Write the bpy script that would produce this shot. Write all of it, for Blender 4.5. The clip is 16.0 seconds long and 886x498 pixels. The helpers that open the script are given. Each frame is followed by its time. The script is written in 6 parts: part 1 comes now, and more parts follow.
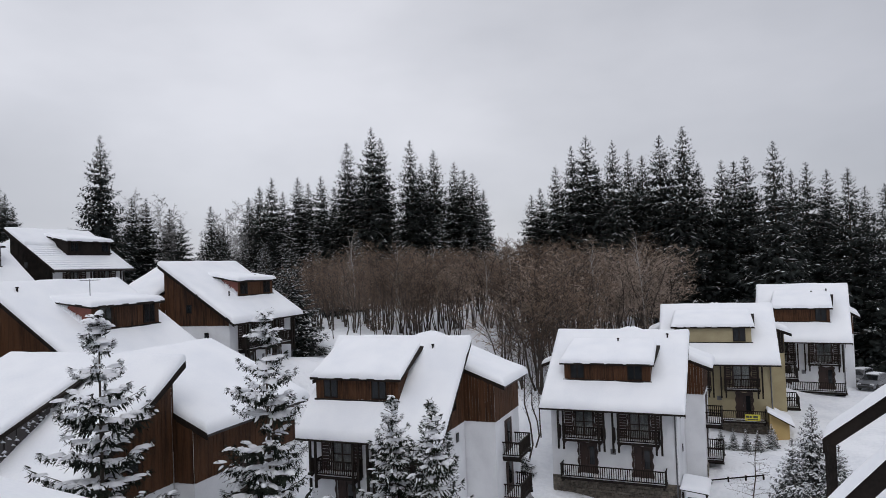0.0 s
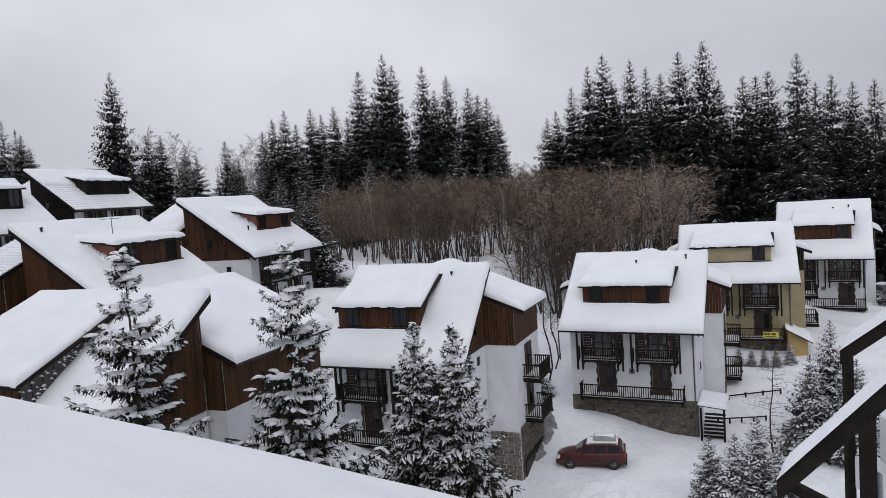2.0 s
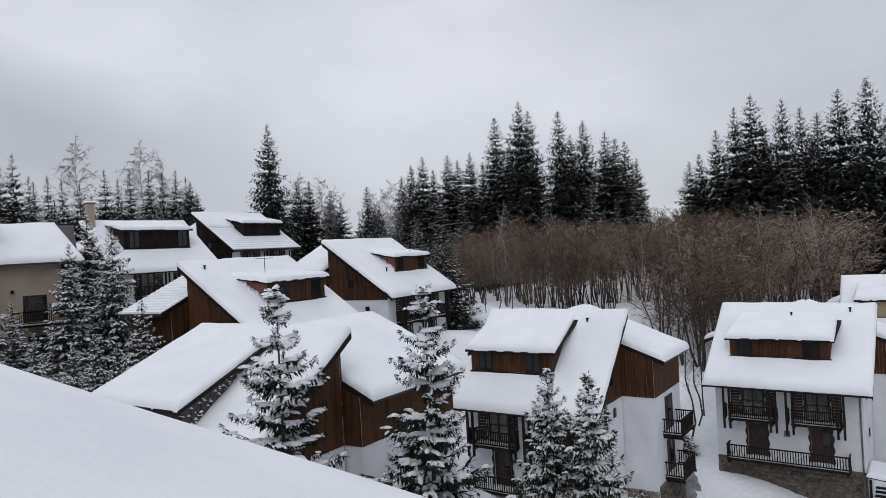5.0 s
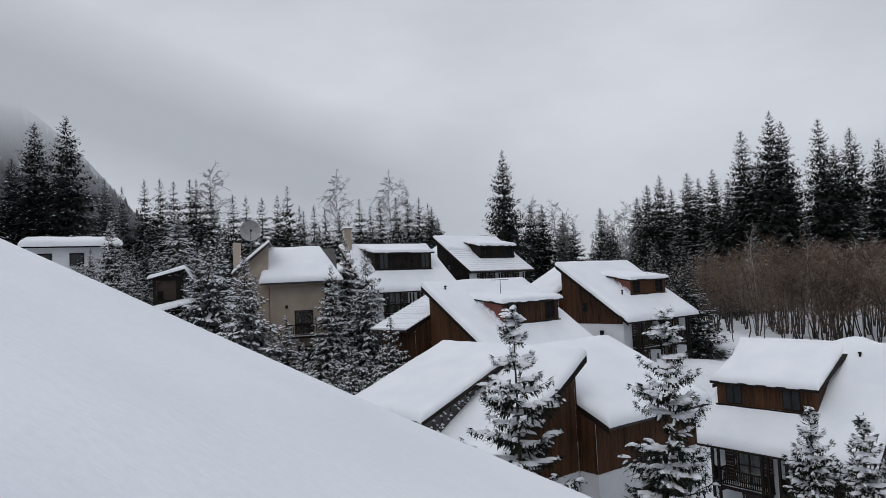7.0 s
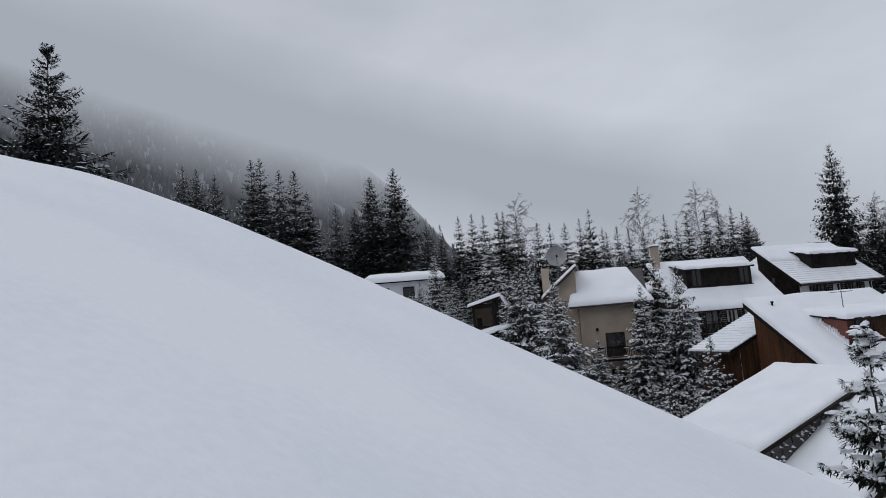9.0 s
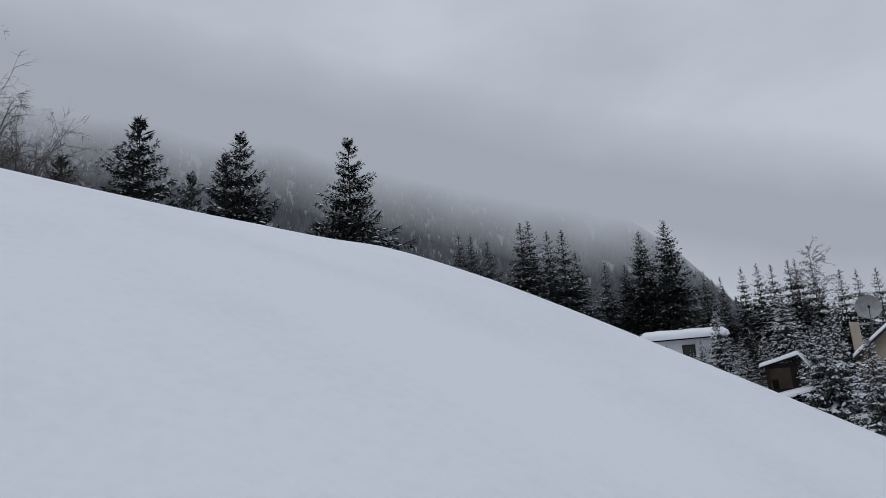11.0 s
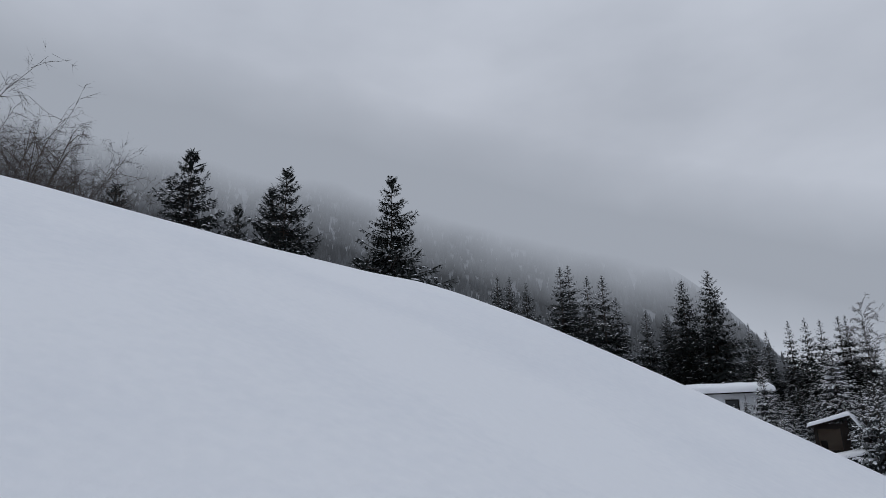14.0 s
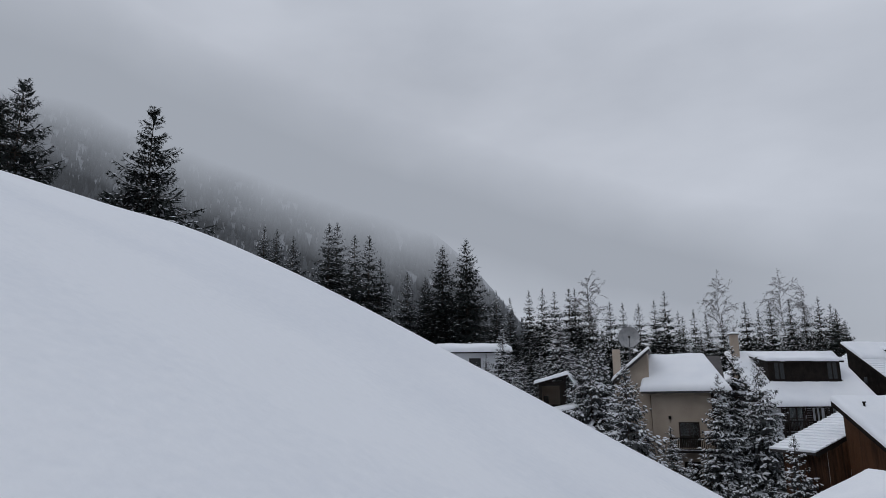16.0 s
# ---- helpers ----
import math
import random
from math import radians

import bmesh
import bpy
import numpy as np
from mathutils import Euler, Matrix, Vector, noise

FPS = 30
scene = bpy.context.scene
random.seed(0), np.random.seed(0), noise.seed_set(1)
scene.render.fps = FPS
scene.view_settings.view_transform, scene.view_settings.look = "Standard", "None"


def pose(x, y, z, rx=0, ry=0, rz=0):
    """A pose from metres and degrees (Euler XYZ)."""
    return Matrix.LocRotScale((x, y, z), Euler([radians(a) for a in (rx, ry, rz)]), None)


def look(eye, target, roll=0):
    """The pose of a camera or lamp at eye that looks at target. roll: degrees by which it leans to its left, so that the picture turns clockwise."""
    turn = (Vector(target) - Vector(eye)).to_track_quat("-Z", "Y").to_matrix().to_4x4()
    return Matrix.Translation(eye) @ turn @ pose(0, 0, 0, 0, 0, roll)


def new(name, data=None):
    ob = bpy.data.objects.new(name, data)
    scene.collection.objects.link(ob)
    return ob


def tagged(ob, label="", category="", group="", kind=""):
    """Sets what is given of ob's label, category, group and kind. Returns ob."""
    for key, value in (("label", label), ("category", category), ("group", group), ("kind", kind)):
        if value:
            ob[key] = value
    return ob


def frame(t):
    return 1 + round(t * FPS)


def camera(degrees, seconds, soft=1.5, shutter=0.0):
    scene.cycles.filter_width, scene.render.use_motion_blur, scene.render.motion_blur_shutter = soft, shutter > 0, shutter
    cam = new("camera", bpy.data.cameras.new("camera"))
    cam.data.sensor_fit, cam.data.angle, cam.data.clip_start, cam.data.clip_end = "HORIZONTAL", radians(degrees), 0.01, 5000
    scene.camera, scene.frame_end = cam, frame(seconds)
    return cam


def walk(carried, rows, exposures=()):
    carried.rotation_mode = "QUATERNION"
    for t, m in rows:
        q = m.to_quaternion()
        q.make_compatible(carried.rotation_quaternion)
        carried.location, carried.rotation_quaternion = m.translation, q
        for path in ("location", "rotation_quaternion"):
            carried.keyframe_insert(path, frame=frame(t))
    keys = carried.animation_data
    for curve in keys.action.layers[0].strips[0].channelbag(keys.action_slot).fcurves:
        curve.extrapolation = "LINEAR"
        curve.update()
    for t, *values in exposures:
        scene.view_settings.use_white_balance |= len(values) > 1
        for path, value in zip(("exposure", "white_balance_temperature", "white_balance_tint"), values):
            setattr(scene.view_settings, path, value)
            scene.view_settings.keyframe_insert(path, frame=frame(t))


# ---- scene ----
EXPOSURES = [(0.0, -0.14, 6420, 12), (3.0, -0.14, 6450, 12), (6.0, -0.22, 6350, 10), (8.0, -0.40, 6280, 10), (10.0, -0.45, 6150, 10), (12.5, -0.59, 6100, 10), (14.0, -0.57, 6100, 10), (16.0, -0.54, 6150, 10)]
cam = camera(65.85, 16.0, soft=0.5)
EYE = 18.5
ROWS = [
    (0.0, 0.066, 0.019, 0.047, 91.511, 2.155, 0.057),
    (0.5, 0.054, 0.011, 0.029, 90.477, 2.538, 1.227),
    (1.0, 0.048, 0.014, 0.016, 88.789, 3.860, 1.971),
    (1.5, 0.060, -0.003, 0.013, 85.962, 3.920, 2.042),
    (2.0, 0.058, -0.008, 0.005, 85.604, 3.959, 1.421),
    (2.5, 0.039, 0.009, -0.008, 85.599, 4.355, 1.222),
    (3.0, 0.015, 0.017, 0.025, 86.264, 4.176, 2.151),
    (5.5, -0.111, -0.034, -0.011, 90.723, 3.482, 16.759),
    (6.0, -0.136, -0.053, -0.021, 91.155, 3.841, 21.402),
    (6.5, -0.139, -0.046, -0.024, 91.800, 3.463, 25.781),
    (7.0, -0.194, -0.092, -0.024, 92.884, 2.707, 31.782),
    (7.5, -0.248, -0.124, 0.011, 93.858, 4.684, 37.741),
    (8.0, -0.269, -0.136, 0.039, 94.506, 6.151, 44.554),
    (8.5, -0.297, -0.161, 0.019, 96.177, 4.360, 49.517),
    (9.0, -0.313, -0.217, 0.001, 96.428, 4.796, 57.078),
    (9.5, -0.307, -0.206, 0.028, 98.317, 3.783, 61.264),
    (10.0, -0.332, -0.225, 0.036, 99.524, 4.019, 67.957),
    (12.5, -0.389, -0.310, 0.030, 107.220, 1.535, 86.299),
    (13.0, -0.407, -0.284, 0.028, 107.564, 0.700, 85.382),
    (13.5, -0.398, -0.316, 0.023, 107.616, 0.432, 85.310),
    (14.0, -0.408, -0.311, -0.000, 106.502, 0.760, 82.066),
    (14.5, -0.390, -0.330, -0.039, 105.575, 1.168, 76.199),
    (15.0, -0.379, -0.301, -0.041, 104.616, 0.221, 70.532),
    (15.5, -0.388, -0.233, -0.036, 103.809, 0.445, 66.754),
    (16.0, -0.358, -0.231, -0.048, 102.644, 0.437, 62.325),
]
walk(cam, [(t, pose(x, y, EYE + z, rx, ry, rz)) for t, x, y, z, rx, ry, rz in ROWS], EXPOSURES)

# ---- world and light: an overcast winter sky ----
SUN_EL, SUN_AZ = radians(48), radians(178)
world = bpy.data.worlds.new("overcast")
scene.world = world
world.use_nodes = True
wn, wl = world.node_tree.nodes, world.node_tree.links
wn.clear()
w_out = wn.new("ShaderNodeOutputWorld")
w_bg = wn.new("ShaderNodeBackground")
w_sky = wn.new("ShaderNodeTexSky")
w_sky.sky_type, w_sky.sun_disc, w_sky.sun_elevation, w_sky.sun_rotation = "NISHITA", False, SUN_EL, SUN_AZ
w_co = wn.new("ShaderNodeTexCoord")
w_map = wn.new("ShaderNodeMapping")
w_map.inputs["Scale"].default_value = (1.1, 1.1, 2.6)
w_noise = wn.new("ShaderNodeTexNoise")
w_noise.inputs["Scale"].default_value, w_noise.inputs["Detail"].default_value, w_noise.inputs["Roughness"].default_value = 1.5, 5.0, 0.5
w_ramp = wn.new("ShaderNodeValToRGB")
w_ramp.color_ramp.elements[0].position, w_ramp.color_ramp.elements[0].color = 0.30, (5.7, 5.9, 6.35, 1)
w_ramp.color_ramp.elements[1].position, w_ramp.color_ramp.elements[1].color = 0.72, (8.5, 8.65, 9.1, 1)
w_sep = wn.new("ShaderNodeSeparateXYZ")
w_half = wn.new("ShaderNodeMath")              # the cloud hangs darker to both sides of the wood
w_half.operation, w_half.inputs[1].default_value, w_half.inputs[2].default_value = "MULTIPLY_ADD", 0.5, 0.5
w_side = wn.new("ShaderNodeValToRGB")
w_side.color_ramp.elements[0].position, w_side.color_ramp.elements[0].color = 0.0, (1.10, 1.10, 1.10, 1)
w_side.color_ramp.elements[1].position, w_side.color_ramp.elements[1].color = 0.85, (0.74, 0.75, 0.77, 1)
for at_x, level in ((0.22, 1.20), (0.38, 1.13), (0.48, 1.07), (0.58, 1.0)):
    stop = w_side.color_ramp.elements.new(at_x)
    stop.color = (level, level, level, 1)
w_high = wn.new("ShaderNodeMapRange")          # an overcast sky is brightest overhead
for key, value in (("From Min", 0.45), ("From Max", 1.0), ("To Min", 0.90), ("To Max", 1.35)):
    w_high.inputs[key].default_value = value
w_top = wn.new("ShaderNodeVectorMath")
w_top.operation = "SCALE"
w_mul = wn.new("ShaderNodeVectorMath")
w_mul.operation = "MULTIPLY"
w_mix = wn.new("ShaderNodeMix")
w_mix.data_type = "RGBA"
w_mix.inputs["Factor"].default_value = 0.93
wl.new(w_co.outputs["Generated"], w_map.inputs["Vector"])
wl.new(w_map.outputs["Vector"], w_noise.inputs["Vector"])
wl.new(w_noise.outputs["Fac"], w_ramp.inputs["Fac"])
wl.new(w_co.outputs["Generated"], w_sep.inputs["Vector"])
wl.new(w_sep.outputs["X"], w_half.inputs[0])
wl.new(w_half.outputs["Value"], w_side.inputs["Fac"])
wl.new(w_ramp.outputs["Color"], w_mul.inputs[0])
wl.new(w_side.outputs["Color"], w_mul.inputs[1])
wl.new(w_sky.outputs["Color"], w_mix.inputs["A"])
wl.new(w_sep.outputs["Z"], w_high.inputs["Value"])
wl.new(w_mul.outputs["Vector"], w_top.inputs[0])
wl.new(w_high.outputs["Result"], w_top.inputs["Scale"])
wl.new(w_top.outputs["Vector"], w_mix.inputs["B"])
wl.new(w_mix.outputs["Result"], w_bg.inputs["Color"])
wl.new(w_bg.outputs["Background"], w_out.inputs["Surface"])
w_bg.inputs["Strength"].default_value = 0.1
sun = new("sun", bpy.data.lights.new("sun", "SUN"))
sun.data.energy, sun.data.angle, sun.data.color = 0.48, radians(30), (1.0, 0.97, 0.93)
sun.matrix_world = look((0, 0, 60), (60 * -math.sin(SUN_AZ), 60 * -math.cos(SUN_AZ), 60 - 60 * math.tan(SUN_EL)))


# ---- materials ----
def material(name, dark, light, scale=4.0, rough=0.7, bump=0.3, stretch=(1, 1, 1), fine=30.0, metal=0.0, spread=0.0, spec=0.5, mid=0.5, relief=0.03):
    """A rough surface whose colour wanders between two tones at two scales, with fine relief; spread: how much pieces differ."""
    m = bpy.data.materials.new(name)
    m.use_nodes = True
    n, l = m.node_tree.nodes, m.node_tree.links
    bsdf = n["Principled BSDF"]
    bsdf.inputs["Roughness"].default_value, bsdf.inputs["Metallic"].default_value = rough, metal
    bsdf.inputs["Specular IOR Level"].default_value = spec
    co, mp = n.new("ShaderNodeTexCoord"), n.new("ShaderNodeMapping")
    mp.inputs["Scale"].default_value = stretch
    l.new(co.outputs["Object"], mp.inputs["Vector"])
    big, small = n.new("ShaderNodeTexNoise"), n.new("ShaderNodeTexNoise")
    big.inputs["Scale"].default_value, small.inputs["Scale"].default_value = scale, fine
    big.inputs["Detail"].default_value = small.inputs["Detail"].default_value = 4.0
    l.new(mp.outputs["Vector"], big.inputs["Vector"])
    l.new(mp.outputs["Vector"], small.inputs["Vector"])
    add = n.new("ShaderNodeMath")
    add.operation, add.inputs[1].default_value = "MULTIPLY_ADD", 0.45
    l.new(small.outputs["Fac"], add.inputs[0])
    l.new(big.outputs["Fac"], add.inputs[2])
    last = add.outputs["Value"]
    if spread:
        info, geo, s = n.new("ShaderNodeObjectInfo"), n.new("ShaderNodeNewGeometry"), n.new("ShaderNodeMath")
        s.operation = "ADD"
        l.new(info.outputs["Random"], s.inputs[0])
        l.new(geo.outputs["Random Per Island"], s.inputs[1])
        s2 = n.new("ShaderNodeMath")
        s2.operation, s2.inputs[1].default_value = "MULTIPLY_ADD", spread
        l.new(s.outputs["Value"], s2.inputs[0])
        l.new(last, s2.inputs[2])
        sub = n.new("ShaderNodeMath")
        sub.operation, sub.inputs[1].default_value = "SUBTRACT", spread
        l.new(s2.outputs["Value"], sub.inputs[0])
        last = sub.outputs["Value"]
    ramp = n.new("ShaderNodeValToRGB")
    e = ramp.color_ramp.elements
    e[0].position, e[0].color = 0.22 + mid * 0.3, (*dark, 1)
    e[1].position, e[1].color = 0.60 + mid * 0.5, (*light, 1)
    l.new(last, ramp.inputs["Fac"])
    l.new(ramp.outputs["Color"], bsdf.inputs["Base Color"])
    if bump:
        b = n.new("ShaderNodeBump")
        b.inputs["Strength"].default_value, b.inputs["Distance"].default_value = bump, relief
        l.new(small.outputs["Fac"], b.inputs["Height"])
        l.new(b.outputs["Normal"], bsdf.inputs["Normal"])
    return m


SNOW = material("snow", (0.80, 0.825, 0.87), (0.90, 0.915, 0.94), 0.5, 0.85, 0.25, fine=14.0, spec=0.2)
SNOW_TREE = material("snow_on_branches", (0.74, 0.76, 0.80), (0.90, 0.91, 0.94), 3.0, 0.85, 0.2, fine=20.0, spec=0.2)
SNOW_GROUND = material("snow_on_ground", (0.68, 0.705, 0.75), (0.88, 0.895, 0.925), 0.3, 0.85, 0.8, fine=2.6, spec=0.2, relief=0.16)
WOOD = material("stained_cladding", (0.008, 0.0038, 0.0024), (0.088, 0.040, 0.019), 1.4, 0.7, 0.5, (6, 6, 0.5), 14.0, spread=0.2, spec=0.2)
WOOD_RED = material("red_cladding", (0.05, 0.016, 0.012), (0.17, 0.05, 0.033), 1.6, 0.65, 0.4, (6, 6, 0.6), 14.0, spread=0.12)
DARK = material("dark_stained_timber", (0.006, 0.005, 0.005), (0.022, 0.017, 0.014), 2.0, 0.7, 0.4, (1, 1, 1), 24.0, spread=0.08, spec=0.12)
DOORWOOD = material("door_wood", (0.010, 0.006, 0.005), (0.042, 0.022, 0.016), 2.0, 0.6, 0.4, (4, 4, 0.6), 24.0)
PLASTER = material("white_plaster", (0.62, 0.63, 0.65), (0.77, 0.78, 0.80), 0.7, 0.85, 0.25, fine=22.0, spec=0.2)
CREAM = material("cream_plaster", (0.32, 0.26, 0.205), (0.46, 0.385, 0.31), 0.6, 0.85, 0.25, fine=22.0, spec=0.2)
YELLOW = material("yellow_plaster", (0.29, 0.245, 0.15), (0.41, 0.355, 0.225), 0.6, 0.85, 0.25, fine=22.0, spec=0.2)
OCHRE = material("ochre_plaster", (0.36, 0.25, 0.10), (0.50, 0.36, 0.16), 0.6, 0.85, 0.25, fine=22.0, spec=0.2)
STONE = material("rubble_stone", (0.045, 0.039, 0.032), (0.19, 0.163, 0.132), 4.0, 0.9, 0.9, fine=11.0, spread=0.26)
MORTAR = material("mortar", (0.07, 0.062, 0.053), (0.15, 0.137, 0.12), 3.0, 0.95, 0.5)
TILE = material("roof_tile", (0.020, 0.018, 0.019), (0.060, 0.052, 0.050), 3.0, 0.6, 0.4, spread=0.1)
TILE_RED = material("red_roof_tile", (0.09, 0.025, 0.018), (0.20, 0.060, 0.042), 3.0, 0.6, 0.4, spread=0.1)
METAL = material("dull_metal", (0.10, 0.10, 0.105), (0.20, 0.20, 0.21), 3.0, 0.45, 0.1, metal=0.8)
BARK = material("spruce_bark", (0.020, 0.015, 0.012), (0.085, 0.066, 0.052), 3.0, 0.9, 0.8, (4, 4, 1), 20.0)
BIRCH_BARK = material("birch_bark", (0.20, 0.19, 0.18), (0.44, 0.42, 0.40), 2.0, 0.85, 0.5, (2, 2, 6), 12.0)
# spruce needles, lightened: the haze over the wood is put into their colour
NEEDLE_HAZED = material("spruce_needles", (0.013, 0.017, 0.018), (0.046, 0.054, 0.050), 0.8, 0.75, 0.0, fine=9.0, spread=0.14, spec=0.25)
NEEDLE_FROST = material("frosted_needles", (0.012, 0.015, 0.014), (0.095, 0.10, 0.10), 0.9, 0.8, 0.0, fine=9.0, spread=0.2, spec=0.2)
TWIG_DARK = material("dark_twigs", (0.030, 0.025, 0.022), (0.095, 0.080, 0.070), 0.3, 0.9, 0.0, fine=1.2, spread=0.2, spec=0.2)
NEEDLE_GREEN = material("young_spruce_needles", (0.005, 0.008, 0.006), (0.020, 0.026, 0.017), 0.8, 0.75, 0.0, fine=9.0, spread=0.14, spec=0.2)
TWIG = material("bare_twigs", (0.055, 0.040, 0.031), (0.26, 0.188, 0.142), 0.30, 0.9, 0.0, fine=1.2, spread=0.34, spec=0.2)
TWIG_PALE = material("pale_twigs", (0.10, 0.075, 0.058), (0.42, 0.335, 0.275), 0.30, 0.9, 0.0, fine=1.2, spread=0.34, spec=0.2)
TWIG_GREY = material("frosted_twigs", (0.11, 0.105, 0.10), (0.27, 0.26, 0.26), 0.3, 0.9, 0.0, fine=1.2, spread=0.2, spec=0.2)
CURTAIN = material("curtain", (0.22, 0.22, 0.225), (0.46, 0.46, 0.465), 3.0, 0.9, 0.2, (6, 6, 0.5))
CAR_RED = material("dark_red_paint", (0.050, 0.006, 0.006), (0.080, 0.010, 0.009), 2.0, 0.28, 0.0)
CAR_GREY = material("grey_paint", (0.10, 0.105, 0.115), (0.15, 0.155, 0.165), 2.0, 0.3, 0.0)
RUBBER = material("rubber", (0.010, 0.010, 0.010), (0.028, 0.028, 0.028), 5.0, 0.85, 0.2)
RIM = material("alloy", (0.35, 0.35, 0.36), (0.50, 0.50, 0.51), 5.0, 0.35, 0.0, metal=0.9)
PLASTIC = material("grey_plastic", (0.26, 0.265, 0.27), (0.40, 0.405, 0.41), 3.0, 0.5, 0.0)
LAMP_RED = material("lamp_red", (0.20, 0.01, 0.01), (0.28, 0.02, 0.015), 5.0, 0.2, 0.0)
LAMP_CLEAR = material("lamp_clear", (0.50, 0.51, 0.52), (0.66, 0.67, 0.68), 5.0, 0.15, 0.0)
SIGN = material("sign_yellow", (0.52, 0.47, 0.04), (0.66, 0.60, 0.08), 3.0, 0.6, 0.0)
INK = material("sign_ink", (0.03, 0.04, 0.03), (0.06, 0.07, 0.05), 3.0, 0.6, 0.0)
SLUSH = material("trodden_slush", (0.035, 0.033, 0.032), (0.30, 0.30, 0.31), 1.3, 0.7, 0.6, fine=9.0)

GLASS = bpy.data.materials.new("window_glass")
GLASS.use_nodes = True
_g = GLASS.node_tree.nodes["Principled BSDF"]
_g.inputs["Base Color"].default_value = (0.82, 0.86, 0.86, 1)
_g.inputs["Roughness"].default_value, _g.inputs["Transmission Weight"].default_value, _g.inputs["IOR"].default_value = 0.03, 1.0, 1.45
CARGLASS = bpy.data.materials.new("tinted_glass")
CARGLASS.use_nodes = True
_g = CARGLASS.node_tree.nodes["Principled BSDF"]
_g.inputs["Base Color"].default_value = (0.012, 0.014, 0.016, 1)
_g.inputs["Roughness"].default_value = 0.06


# far slope and wood: distance haze is painted into their bluish greys
FAR_SLOPE_HAZED = material("far_slope", (0.12, 0.125, 0.135), (0.32, 0.33, 0.35), 0.03, 0.95, 0.0, fine=0.4, spec=0.1)
FAR_WOOD_HAZED = material("far_wood", (0.006, 0.008, 0.010), (0.085, 0.092, 0.10), 0.03, 0.95, 0.0, fine=0.5, spread=0.3, spec=0.1)


def cloud_material():
    """Low cloud before the mountain, haze painted by emission: thin below, dense at its base, and open again above."""
    m = bpy.data.materials.new("low_cloud")
    m.use_nodes = True
    n, l = m.node_tree.nodes, m.node_tree.links
    co, sep, noi = n.new("ShaderNodeTexCoord"), n.new("ShaderNodeSeparateXYZ"), n.new("ShaderNodeTexNoise")
    noi.inputs["Scale"].default_value, noi.inputs["Detail"].default_value = 0.012, 5.0
    l.new(co.outputs["Object"], noi.inputs["Vector"])
    l.new(co.outputs["UV"], sep.inputs["Vector"])
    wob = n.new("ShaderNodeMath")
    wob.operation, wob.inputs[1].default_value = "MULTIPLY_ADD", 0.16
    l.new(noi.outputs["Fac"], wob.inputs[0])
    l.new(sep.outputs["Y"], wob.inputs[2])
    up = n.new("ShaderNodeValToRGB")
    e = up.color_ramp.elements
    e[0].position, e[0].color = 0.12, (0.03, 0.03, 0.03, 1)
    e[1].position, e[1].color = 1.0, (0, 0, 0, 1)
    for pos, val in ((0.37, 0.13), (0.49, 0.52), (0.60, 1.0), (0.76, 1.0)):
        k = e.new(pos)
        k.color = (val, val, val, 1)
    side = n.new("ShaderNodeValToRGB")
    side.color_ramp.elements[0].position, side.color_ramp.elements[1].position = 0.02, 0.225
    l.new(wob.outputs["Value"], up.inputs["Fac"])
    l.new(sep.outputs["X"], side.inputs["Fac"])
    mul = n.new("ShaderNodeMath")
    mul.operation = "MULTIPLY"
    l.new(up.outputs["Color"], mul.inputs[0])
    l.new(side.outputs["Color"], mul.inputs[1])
    # the veil glows in a sky-matched grey instead of being lit
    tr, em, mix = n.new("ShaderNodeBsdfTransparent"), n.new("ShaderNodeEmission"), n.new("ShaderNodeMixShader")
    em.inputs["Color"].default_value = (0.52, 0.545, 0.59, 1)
    l.new(mul.outputs["Value"], mix.inputs["Fac"])
    l.new(tr.outputs["BSDF"], mix.inputs[1])
    l.new(em.outputs["Emission"], mix.inputs[2])
    l.new(mix.outputs["Shader"], n["Material Output"].inputs["Surface"])
    return m


LOW_CLOUD_GLOW = cloud_material()


